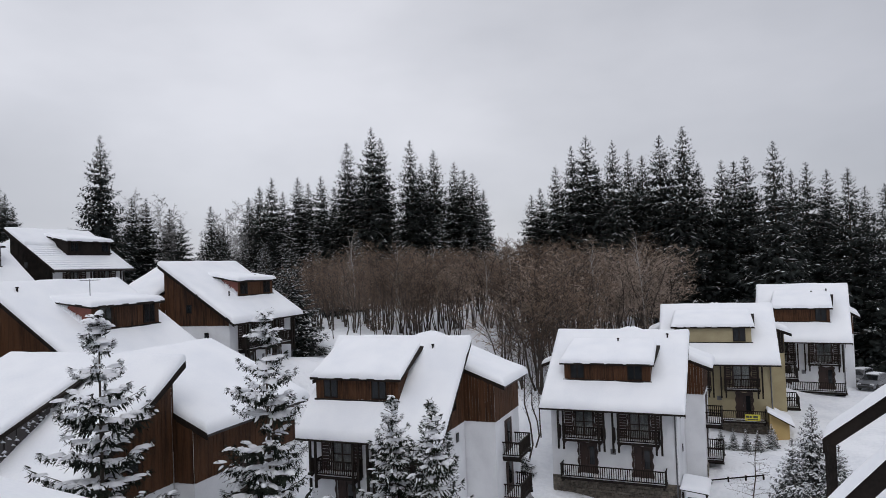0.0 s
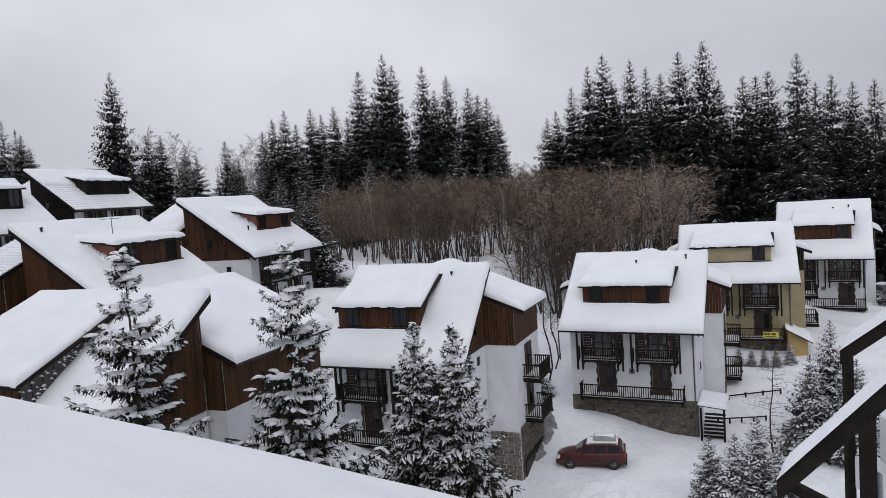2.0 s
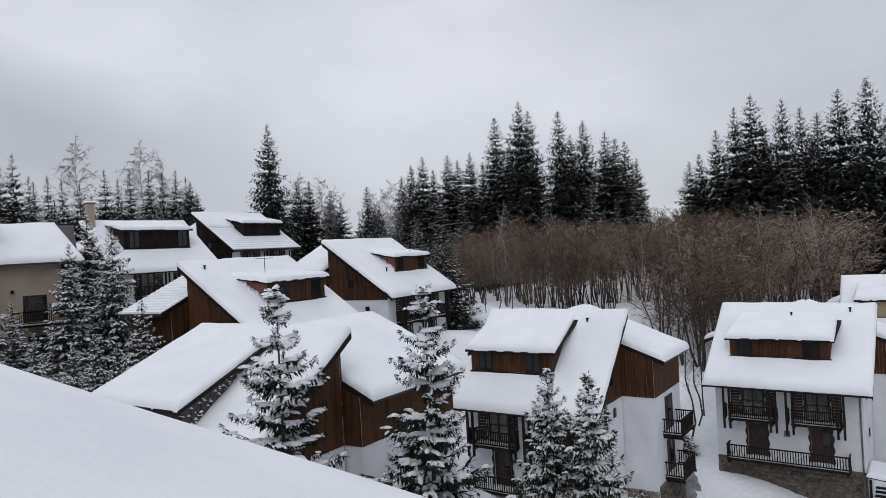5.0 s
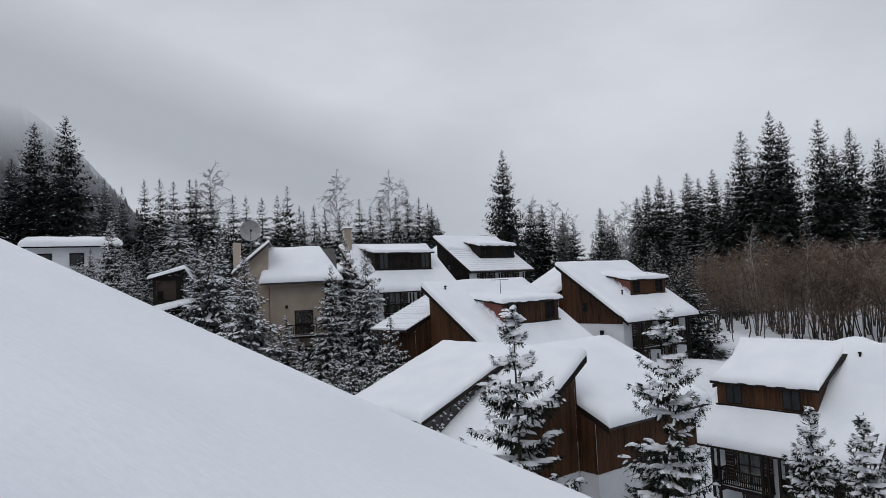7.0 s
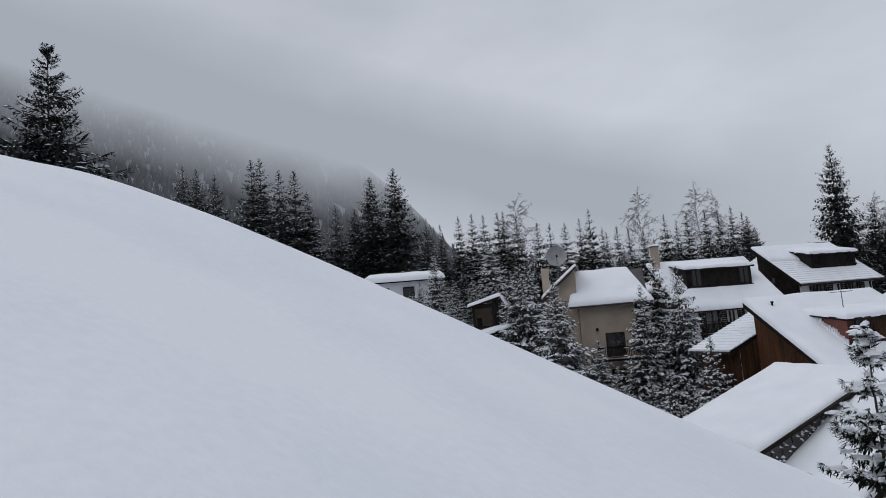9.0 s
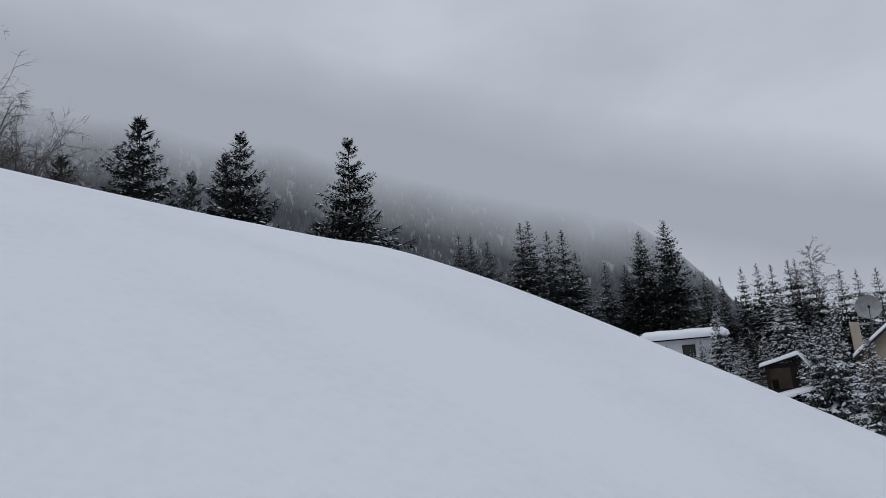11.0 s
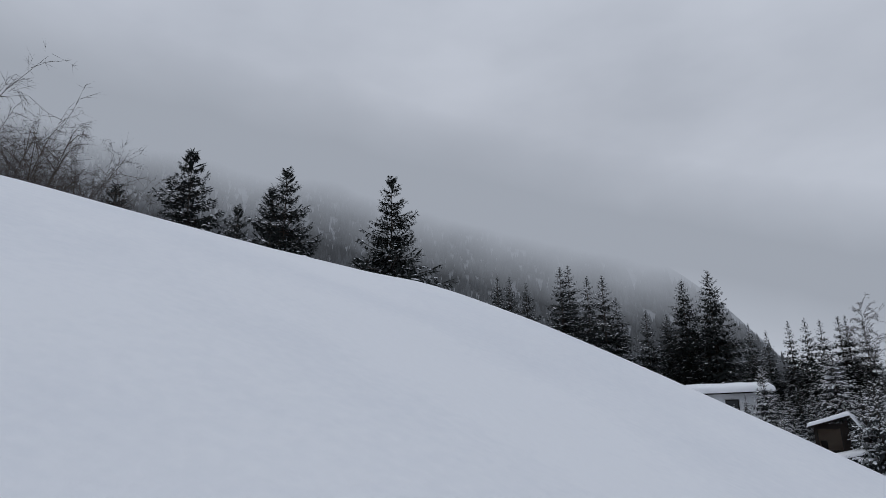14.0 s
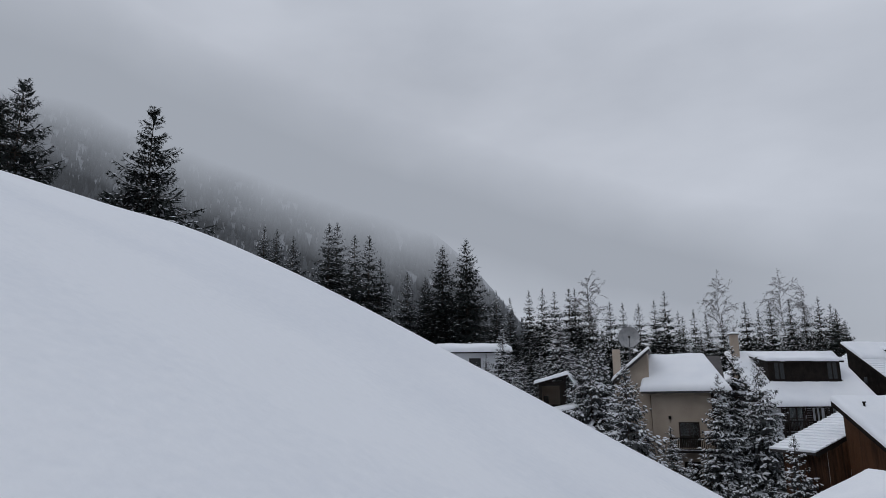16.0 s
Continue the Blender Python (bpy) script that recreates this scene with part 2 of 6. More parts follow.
# ---- mesh helpers ----
class Geo:
    """Collects points and faces for one mesh."""

    def __init__(self):
        self.v, self.f = [], []

    def add(self, pts, faces):
        k = len(self.v)
        self.v.extend([tuple(p) for p in pts])
        self.f.extend([tuple(i + k for i in q) for q in faces])
        return self

    def box(self, x0, x1, y0, y1, z0, z1, m=None):
        pts = [Vector((x, y, z)) for z in (z0, z1) for y in (y0, y1) for x in (x0, x1)]
        if m is not None:
            pts = [m @ p for p in pts]
        return self.add(pts, [(0, 2, 3, 1), (4, 5, 7, 6), (0, 1, 5, 4), (2, 6, 7, 3), (0, 4, 6, 2), (1, 3, 7, 5)])

    def prism(self, ring, along):
        """A polygon of 3D points pushed along a vector."""
        n, a = len(ring), Vector(along)
        pts = [Vector(p) for p in ring] + [Vector(p) + a for p in ring]
        faces = [tuple(range(n))[::-1], tuple(range(n, 2 * n))]
        faces += [(i, (i + 1) % n, n + (i + 1) % n, n + i) for i in range(n)]
        return self.add(pts, faces)

    def beam(self, p, q, w, h):
        """A squared timber from p to q, w wide and h high."""
        p, q = Vector(p), Vector(q)
        d = (q - p).normalized()
        side = d.cross(Vector((0, 0, 1)))
        side = side.normalized() if side.length > 1e-4 else Vector((1, 0, 0))
        up = side.cross(d)
        ring = [p + side * (a * w / 2) + up * (b * h / 2) for a, b in ((-1, -1), (1, -1), (1, 1), (-1, 1))]
        return self.prism(ring, q - p)

    def tube(self, p, q, r0, r1, n=6):
        p, q = Vector(p), Vector(q)
        d = (q - p).normalized()
        a = d.orthogonal().normalized()
        b = d.cross(a)
        pts = [c + (a * math.cos(2 * math.pi * i / n) + b * math.sin(2 * math.pi * i / n)) * r for c, r in ((p, r0), (q, r1)) for i in range(n)]
        faces = [(i, (i + 1) % n, n + (i + 1) % n, n + i) for i in range(n)] + [tuple(range(n))[::-1], tuple(range(n, 2 * n))]
        return self.add(pts, faces)


def part(name, geo, mat, parent=None, label="", smooth=False):
    me = bpy.data.meshes.new(name)
    me.from_pydata(geo.v, [], geo.f)
    me.materials.append(mat)
    if smooth:
        me.polygons.foreach_set("use_smooth", [True] * len(me.polygons))
    ob = new(name, me)
    ob.parent = parent
    return tagged(ob, label)


def raw_mesh(name, v, f, mat, smooth=False):
    """A triangle mesh out of two arrays."""
    me = bpy.data.meshes.new(name)
    me.vertices.add(len(v))
    me.vertices.foreach_set("co", np.asarray(v, dtype=np.float32).ravel())
    me.loops.add(len(f) * 3)
    me.loops.foreach_set("vertex_index", np.asarray(f, dtype=np.int32).ravel())
    me.polygons.add(len(f))
    me.polygons.foreach_set("loop_start", np.arange(0, len(f) * 3, 3, dtype=np.int32))
    me.materials.append(mat)
    me.update(calc_edges=True)
    if smooth:
        me.polygons.foreach_set("use_smooth", np.ones(len(f), dtype=bool))
    return me


def thing(name, m, label, category, group=""):
    ob = new(name)
    ob.matrix_basis = m
    return tagged(ob, label, category, group)


def snow_slab(corners, thick, step=0.45, round_off=0.34, seed=0, lump=0.06, shed=0.0, free=(1, 1, 1, 1)):
    """A snow load on a sloping quad p00, p10, p11, p01: full in the middle, rounded at the free edges (v=0, u=1, v=1, u=0)."""
    p00, p10, p11, p01 = [Vector(c) for c in corners]
    lu, lv = ((p10 - p00).length + (p11 - p01).length) / 2, ((p01 - p00).length + (p11 - p10).length) / 2

    def marks(length):
        edge = [0, 0.03, 0.09, 0.18, 0.32]
        n = max(2, int((length - 0.8) / step))
        return [e / length for e in edge] + [(0.32 + (length - 0.64) * i / n) / length for i in range(1, n)] + [1 - e / length for e in edge[::-1]]

    us, vs = marks(lu), marks(lv)
    g = Geo()
    nu, nv = len(us), len(vs)
    for v in vs:
        for u in us:
            p = p00 * ((1 - u) * (1 - v)) + p10 * (u * (1 - v)) + p11 * (u * v) + p01 * ((1 - u) * v)
            d = min(v * lv if free[0] else 9, (1 - u) * lu if free[1] else 9, (1 - v) * lv if free[2] else 9, u * lu if free[3] else 9)
            k = min(1.0, d / round_off)
            k = math.sqrt(max(0.0, 1 - (1 - k) ** 2))
            q = Vector((u * lu * 0.35 + seed * 7.3, v * lv * 0.35, seed * 3.1))
            h = (thick + lump * (noise.noise(q * 1.6) + 0.5 * noise.noise(q * 4.0))) * k
            wob = 0.02 * noise.noise(q * 5.0) * (1 - k)
            g.v.append((p.x + wob, p.y + wob, p.z + max(0.0, h) + 0.004))
    for j in range(nv - 1):
        for i in range(nu - 1):
            g.f.append((j * nu + i, j * nu + i + 1, (j + 1) * nu + i + 1, (j + 1) * nu + i))
    k = len(g.v)
    rim = [i for i in range(nu)] + [j * nu + nu - 1 for j in range(1, nv)] + [(nv - 1) * nu + i for i in range(nu - 2, -1, -1)] + [j * nu for j in range(nv - 2, 0, -1)]
    for i in rim:
        x, y, z = g.v[i]
        g.v.append((x, y, z - 0.05))
    n = len(rim)
    for i in range(n):
        g.f.append((rim[(i + 1) % n], rim[i], k + i, k + (i + 1) % n))
    return g


# ---- the ground ----
LOW_PLACES = [(0, 8, 1), (9, 44, 0.2), (2, 40, -0.8), (16, 48, 0.2), (8, 52.5, 1.5), (25, 56, 2.6), (37, 63, 3.8), (46, 75, 4), (62, 62, 3.5), (14, 30, -0.5),
              (-3, 30, -0.5), (-10, 45, 3.5), (7, 60, 3), (9, 66, 6), (4, 77, 11.5), (20, 72, 8), (35, 82, 9)]
HIGH_PLACES = [(-12, 75, 12), (-13, 59, 11.2), (-9, 54, 8.5), (-20, 37, 6.5), (-23, 43, 8), (-12, 22, 4.5), (-22, 20, 6), (-38, 70, 14), (-41, 60, 12.5), (-39, 43, 11.5), (-53, 28, 18), (-34, 0, 18)]
FAR_PLACES = [(-60, 130, 18), (-14, 140, 17), (30, 122, 14), (62, 108, 12), (90, 90, 8), (-100, 100, 22), (-100, 40, 28), (-85, 10, 27), (-60, 85, 18), (0, 105, 13), (120, 40, 4), (0, -60, 10)]


def ground_z(x, y):
    a = b = 0.0
    for px, py, pz in LOW_PLACES + HIGH_PLACES + FAR_PLACES:
        w = 1.0 / ((x - px) ** 2 + (y - py) ** 2 + 6.0) ** 1.7
        a, b = a + w * pz, b + w
    z = a / b
    q = Vector((x * 0.14, y * 0.14, 0))
    return z + 0.28 * noise.noise(q) + 0.07 * noise.noise(q * 4.5)


def build_ground():
    def marks(stops):
        out = []
        for a, b, s in stops:
            n = max(1, round((b - a) / s))
            out += [a + (b - a) * i / n for i in range(n)]
        return out + [stops[-1][1]]
    xs = marks([(-3000, -400, 650), (-400, -120, 40), (-120, -60, 6), (-60, -20, 2), (-20, 30, 0.7), (30, 60, 2), (60, 140, 10), (140, 3000, 700)])
    ys = marks([(-3000, -200, 700), (-200, -20, 30), (-20, 30, 3), (30, 70, 0.7), (70, 110, 2), (110, 200, 8), (200, 3000, 560)])
    g = Geo()
    for y in ys:
        for x in xs:
            g.v.append((x, y, ground_z(x, y)))
    n = len(xs)
    g.f = [(j * n + i, j * n + i + 1, (j + 1) * n + i + 1, (j + 1) * n + i) for j in range(len(ys) - 1) for i in range(n - 1)]
    tagged(part("ground", g, SNOW_GROUND, smooth=True), "snow-covered hillside falling to a village lane", "ground", kind="structure")


build_ground()


# ---- chalets ----
def wall_panel(g, x0, x1, z0, z1, y0, y1, holes=()):
    """A wall in the x-z plane between y0 and y1 with holes (x0, x1, z0, z1) right through it."""
    xs = sorted({x0, x1, *[h[0] for h in holes], *[h[1] for h in holes]})
    zs = sorted({z0, z1, *[h[2] for h in holes], *[h[3] for h in holes]})

    def solid(i, j):
        if not (0 <= i < len(xs) - 1 and 0 <= j < len(zs) - 1):
            return False
        cx, cz = (xs[i] + xs[i + 1]) / 2, (zs[j] + zs[j + 1]) / 2
        return not any(h[0] < cx < h[1] and h[2] < cz < h[3] for h in holes)

    for i in range(len(xs) - 1):
        for j in range(len(zs) - 1):
            if not solid(i, j):
                continue
            a, b, c, d = xs[i], xs[i + 1], zs[j], zs[j + 1]
            g.add([(a, y0, c), (b, y0, c), (b, y0, d), (a, y0, d)], [(0, 1, 2, 3)])
            g.add([(a, y1, c), (b, y1, c), (b, y1, d), (a, y1, d)], [(3, 2, 1, 0)])
            for ok, q in ((solid(i - 1, j), [(a, y0, c), (a, y0, d), (a, y1, d), (a, y1, c)]), (solid(i + 1, j), [(b, y0, c), (b, y1, c), (b, y1, d), (b, y0, d)]),
                          (solid(i, j - 1), [(a, y0, c), (a, y1, c), (b, y1, c), (b, y0, c)]), (solid(i, j + 1), [(a, y0, d), (b, y0, d), (b, y1, d), (a, y1, d)])):
                if not ok:
                    g.add(q, [(0, 1, 2, 3)])


def in_plane(m, geo):
    geo.v = [tuple(m @ Vector(p)) for p in geo.v]
    return geo


def planks(bottom, top, u0, u1, width, m, thick=0.03, seed=0):
    """Upright boards along u from u0 to u1, between the lines bottom(u) and top(u), in the plane given by m (u, out, z)."""
    r, out, u = random.Random(seed), [], u0
    while u < u1 - 0.03:
        e = min(u1, u + width * r.uniform(0.85, 1.15))
        a, b = u + 0.006, e - 0.006
        lo, lo2, hi, hi2 = bottom(a) - r.uniform(0, 0.03), bottom(b) - r.uniform(0, 0.03), top(a), top(b)
        if max(hi - lo, hi2 - lo2) > 0.05:
            t = thick + r.uniform(-0.008, 0.008)
            hi, hi2 = max(hi, lo + 0.01), max(hi2, lo2 + 0.01)
            g = Geo().prism([(a, 0, lo), (b, 0, lo2), (b, 0, hi2), (a, 0, hi)], (0, -t, 0))
            out.append(in_plane(m, g))
        u = e
    return out


def lay_planks(pieces, mat, parent, single):
    if single:
        for g in pieces:
            part("plank", g, mat, parent)
    else:
        joined = Geo()
        for g in pieces:
            joined.add(g.v, g.f)
        part("cladding", joined, mat, parent)


def railing(parent, x0, x1, y0, y1, z, height=0.95, step=0.13, mat=DARK, sides=(1, 1), m=None, slab=True):
    """A timber balcony on the wall at y1, reaching out to y0: deck, snow on it, rails and balusters."""
    m = m or Matrix.Identity(4)
    deck = Geo().box(x0, x1, y0, y1, z - 0.16, z, m)
    for x in (x0 + 0.15, x1 - 0.15):
        deck.box(x - 0.07, x + 0.07, y0 - 0.05, y1, z - 0.30, z - 0.164, m)
    balcony = part("balcony", deck, mat, parent)
    part("snow_cover", in_plane(m, snow_slab([(x0 + 0.08, y0 + 0.08, z), (x1 - 0.08, y0 + 0.08, z), (x1 - 0.08, y1, z), (x0 + 0.08, y1, z)], 0.07, 0.6, 0.2, 3, 0.02)), SNOW, balcony, "thin snow", True)
    rails = Geo()
    rails.box(x0, x1, y0, y0 + 0.06, z + height - 0.08, z + height, m)
    rails.box(x0, x1, y0, y0 + 0.05, z + 0.08, z + 0.15, m)
    for k, x in enumerate((x0, x1 - 0.06)):
        if sides[k]:
            rails.box(x, x + 0.06, y0 + 0.06, y1, z + height - 0.08, z + height, m)
            rails.box(x, x + 0.05, y0 + 0.06, y1, z + 0.08, z + 0.15, m)
    part("rail", rails, mat, balcony)
    n = max(2, int((x1 - x0) / step))
    for i in range(n + 1):
        x = x0 + 0.02 + (x1 - x0 - 0.1) * i / n
        part("baluster", Geo().box(x, x + 0.06, y0 + 0.012, y0 + 0.042, z + 0.15, z + height - 0.08, m), mat, balcony)
    for k, x in enumerate((x0 + 0.01, x1 - 0.05)):
        if sides[k]:
            for i in range(1, max(2, int((y1 - y0) / step))):
                y = y0 + (y1 - y0) * i / max(2, int((y1 - y0) / step))
                part("baluster", Geo().box(x, x + 0.03, y, y + 0.06, z + 0.15, z + height - 0.08, m), mat, balcony)
    return balcony


def window(parent, x0, x1, z0, z1, y, mat=DARK, m=None, mullions=1, curtain=True, name="window", depth=0.12, bars=0):
    """A framed window in an opening whose outer face is at y; it faces -y."""
    m = m or Matrix.Identity(4)
    f = Geo()
    w = 0.075
    o = [(x0, z0), (x1, z0), (x1, z1), (x0, z1)]
    n = [(x0 + w, z0 + w), (x1 - w, z0 + w), (x1 - w, z1 - w), (x0 + w, z1 - w)]
    f.add([m @ Vector((x, yy, z)) for yy in (y + 0.03, y + depth) for ring in (o, n) for x, z in ring],
          [q for i in range(4) for k in ((i + 1) % 4,) for q in ((i, k, 4 + k, 4 + i), (8 + k, 8 + i, 12 + i, 12 + k), (4 + i, 4 + k, 12 + k, 12 + i), (k, i, 8 + i, 8 + k))])
    win = part(name, f, mat, parent)
    for i in range(mullions):
        x = x0 + (x1 - x0) * (i + 1) / (mullions + 1)
        part("mullion", Geo().box(x - 0.045, x + 0.045, y + 0.035, y + depth - 0.01, z0 + w, z1 - w, m), mat, win)
    for i in range(bars):
        z = z0 + (z1 - z0) * (i + 1) / (bars + 1)
        part("glazing_bar", Geo().box(x0 + w, x1 - w, y + 0.045, y + depth - 0.02, z - 0.03, z + 0.03, m), mat, win)
    for i in range(mullions + 1):
        a, b = x0 + w + (x1 - x0 - 2 * w) * i / (mullions + 1), x0 + w + (x1 - x0 - 2 * w) * (i + 1) / (mullions + 1)
        part("pane", Geo().box(a + 0.02, b - 0.02, y + 0.07, y + 0.082, z0 + w, z1 - w, m), GLASS, win).visible_shadow = False
    if curtain:
        g, n = Geo(), 24
        for i in range(n + 1):
            x = x0 + w + (x1 - x0 - 2 * w) * i / n
            for z in (z0 + w, z1 - w):
                g.v.append(tuple(m @ Vector((x, y + 0.24 + 0.03 * math.sin(i * 1.9), z))))
        g.f = [(2 * i, 2 * i + 2, 2 * i + 3, 2 * i + 1) for i in range(n)]
        part("curtain", g, CURTAIN, win, "pale curtain")
    return win


def shutter(parent, x0, x1, z0, z1, y, mat=DOORWOOD, m=None, slats=9):
    m = m or Matrix.Identity(4)
    g = Geo().box(x0, x0 + 0.06, y - 0.05, y - 0.003, z0, z1, m).box(x1 - 0.06, x1, y - 0.05, y - 0.003, z0, z1, m)
    g.box(x0 + 0.06, x1 - 0.06, y - 0.05, y - 0.003, z0, z0 + 0.08, m).box(x0 + 0.06, x1 - 0.06, y - 0.05, y - 0.003, z1 - 0.08, z1, m)
    for i in range(slats):
        z = z0 + 0.1 + (z1 - z0 - 0.2) * i / slats
        g.box(x0 + 0.06, x1 - 0.06, y - 0.04, y - 0.01, z, z + (z1 - z0) / slats * 0.75, m)
    part("shutter", g, mat, parent)


def wavy_frame(g, x0, x1, z0, z1, y, m=None, w=0.13):
    """Sawn boards with a wavy outer edge round a door or window."""
    m = m or Matrix.Identity(4)
    n = 14
    for side in (0, 1):
        ring = []
        for i in range(n + 1):
            z = z0 + (z1 - z0) * i / n
            o = w + 0.05 * math.sin(i * 1.35)
            ring.append((x0 - o if side == 0 else x1 + o, y - 0.045, z))
        x = x0 if side == 0 else x1
        ring += [(x, y - 0.045, z1), (x, y - 0.045, z0)]
        g.prism([m @ Vector(p) for p in ring], m.to_3x3() @ Vector((0, 0.042, 0)))
    ring = [(x0 - w + (x1 - x0 + 2 * w) * i / n, y - 0.045, z1 + w + 0.06 * math.sin(i * math.pi / n * 3)) for i in range(n + 1)]
    ring += [(x1 + w, y - 0.045, z1), (x0 - w, y - 0.045, z1)]
    g.prism([m @ Vector(p) for p in ring], m.to_3x3() @ Vector((0, 0.042, 0)))


def stone_face(parent, x0, x1, z0, z1, y, m, size=0.34, single=False, seed=0):
    """Rubble stones, each a little block proud of the mortar, on a face that looks to -y."""
    r, g = random.Random(seed), Geo()
    z = z0
    while z < z1 - 0.06:
        h = min(size * r.uniform(0.6, 1.0), z1 - z)
        x = x0
        while x < x1 - 0.06:
            w = min(size * r.uniform(0.7, 1.6), x1 - x)
            t, j = 0.03 + 0.04 * r.random(), lambda: r.uniform(-0.03, 0.03)
            a, b, c, d = x + 0.015, x + w - 0.015, z + 0.015, z + h - 0.015
            pts = [(a, y, c), (b, y, c), (b, y, d), (a, y, d)]
            top = [(a + 0.04 + j(), y - t, c + 0.03 + j()), (b - 0.04 + j(), y - t, c + 0.03 + j()), (b - 0.04 + j(), y - t, d - 0.03 + j()), (a + 0.04 + j(), y - t, d - 0.03 + j())]
            g.add([m @ Vector(p) for p in pts + top], [(4, 5, 6, 7), (0, 1, 5, 4), (1, 2, 6, 5), (2, 3, 7, 6), (3, 0, 4, 7)])
            x += w
        z += h
    part("stonework", g, STONE, parent)


def chalet(x, y, eave, yaw, w, d, r, d2, e, rd, base, label, wall=PLASTER, wood_z=-0.15, dormer=(-3.6, 2.7, 1.0, 1.35), dormer_wood=WOOD, dormer_windows=(-2.6, 1.6),
           cheek=WOOD, single=False, facade=True, side_balconies=0, snow=0.36, bare_tiles=False, seed=0, small_side_windows=True, dormer_back=3.9, left_open=False, rear=True, clad=WOOD, side_stone=None):
    """A chalet: a front block under one big slope with a long dormer, and a rear block under a cross gable, wider than the front.
    Its own frame: x along the ridge, -y the front, z from the front eave."""
    h = thing("chalet", pose(x, y, eave, 0, 0, yaw), label, "house")
    lo = base - eave                      # the foot of the walls
    hw = w / 2 - 0.65                     # half the front block's width
    rw = w / 2 + e - 0.7                  # half the rear block's width
    zr = lambda t: (r / (d + 0.9)) * (t + 0.9) - snow - 0.02      # top of the roof boards
    th = 0.25
    # front block
    g = Geo()
    holes = []
    top0 = zr(0.0) - th - 0.03
    if facade:
        holes = [(-2.75, -1.35, -2.55, -0.45), (1.2, 2.6, -2.55, -0.45), (-2.45, -1.25, -5.25, -3.1), (1.45, 2.65, -5.25, -3.1), (-0.2, 0.2, -3.75, -3.35)]
    wall_panel(g, -hw, hw, lo, top0, 0.0, th, holes)
    part("front_wall", g, wall, h)
    # dark sheet added behind the openings, standing in for dim rooms
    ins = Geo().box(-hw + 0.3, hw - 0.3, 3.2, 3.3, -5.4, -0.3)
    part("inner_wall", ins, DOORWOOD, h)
    for sx in (-1, 1):
        g = Geo()
        ya, yb = th, d
        out = [(ya, lo), (yb, lo), (yb, zr(yb) - th), (ya, zr(ya) - th)]
        g.prism([(sx * hw, p, q) for p, q in out], (-sx * th, 0, 0))
        side = part("side_wall", g, wall, h)
        m = Matrix.Translation((sx * hw, 0, 0)) @ Matrix.Rotation(sx * math.pi / 2, 4, "Z")
        u0, u1 = (0.0, d) if sx > 0 else (-d, 0.0)
        fz = (lambda u: zr(u) - th - 0.02) if sx > 0 else (lambda u: zr(-u) - th - 0.02)
        if r > 0.5:
            lay_planks(planks(lambda u: wood_z, fz, u0, u1, 0.21, m, seed=seed + sx), clad, side, single)
        # one small attic window and two in the plaster
        wins = [(d * 0.62, max(wood_z + 1.0, zr(d * 0.62) - 2.6), 0.55, 0.7)]
        if small_side_windows:
            wins += [(d * 0.35, wood_z - 1.1, 0.4, 0.55), (d * 0.7, wood_z - 1.0, 0.4, 0.55), (d * 0.5, wood_z - 3.7, 0.4, 0.55)]
        for u, z, ww, hh in wins:
            c = u if sx > 0 else -u
            if z - 0.2 > lo and z + hh < fz(c) - 0.1:
                gg = Geo().box(c - ww / 2, c + ww / 2, -0.065, -0.034, z, z + hh, m)
                win = part("window", gg, DARK, side)
                part("pane", Geo().box(c - ww / 2 + 0.06, c + ww / 2 - 0.06, -0.075, -0.067, z + 0.06, z + hh - 0.06, m), CARGLASS, win)
    # roof boards, verge boards and snow
    roof = part("roof", Geo().prism([(-w / 2 + 0.06, -0.84, zr(-0.84)), (-w / 2 + 0.06, d + 0.12, zr(d + 0.12)), (-w / 2 + 0.06, d + 0.12, zr(d + 0.12) - 0.2), (-w / 2 + 0.06, -0.84, zr(-0.84) - 0.2)], (w - 0.12, 0, 0)), TILE, h)
    for sx in (-1, 1):
        a = sx * (w / 2 - 0.06)
        part("verge_board", Geo().prism([(a, -0.9, zr(-0.9) + 0.02), (a, d + 0.16, zr(d + 0.16) + 0.02), (a, d + 0.16, zr(d + 0.16) - 0.34), (a, -0.9, zr(-0.9) - 0.30)], (sx * 0.05, 0, 0)), DARK, roof)
    part("gutter", Geo().tube((-w / 2, -0.93, zr(-0.9) - 0.12), (w / 2, -0.93, zr(-0.9) - 0.12), 0.065, 0.065, 8), DARK, roof)
    if bare_tiles:
        for k in range(int((d + 0.8) / 0.34)):
            t = -0.8 + k * 0.34
            part("tile_course", Geo().prism([(-w / 2 + 0.1, t, zr(t) - 0.04), (-w / 2 + 0.1, t, zr(t) + 0.085), (-w / 2 + 0.1, t + 0.35, zr(t + 0.35) + 0.02), (-w / 2 + 0.1, t + 0.35, zr(t + 0.35) - 0.04)], (w - 0.2, 0, 0)), SNOW, roof, "snow-dusted course of tiles")
        t0 = d * 0.55
        part("roof_snow", snow_slab([(-w / 2 + 0.05, t0, zr(t0) + 0.07), (w / 2 - 0.05, t0 - 0.6, zr(t0 - 0.6) + 0.07), (w / 2 - 0.05, d + 0.1, zr(d + 0.1) + 0.07), (-w / 2 + 0.05, d + 0.1, zr(d + 0.1) + 0.07)], 0.25, seed=seed), SNOW, roof, "settled snow", True)
    else:
        part("roof_snow", snow_slab([(-w / 2, -0.92, zr(-0.92)), (w / 2, -0.92, zr(-0.92)), (w / 2, d + 0.2, zr(d + 0.2)), (-w / 2, d + 0.2, zr(d + 0.2))], snow, 0.4, 0.34, seed), SNOW, roof, "deep settled snow", True)
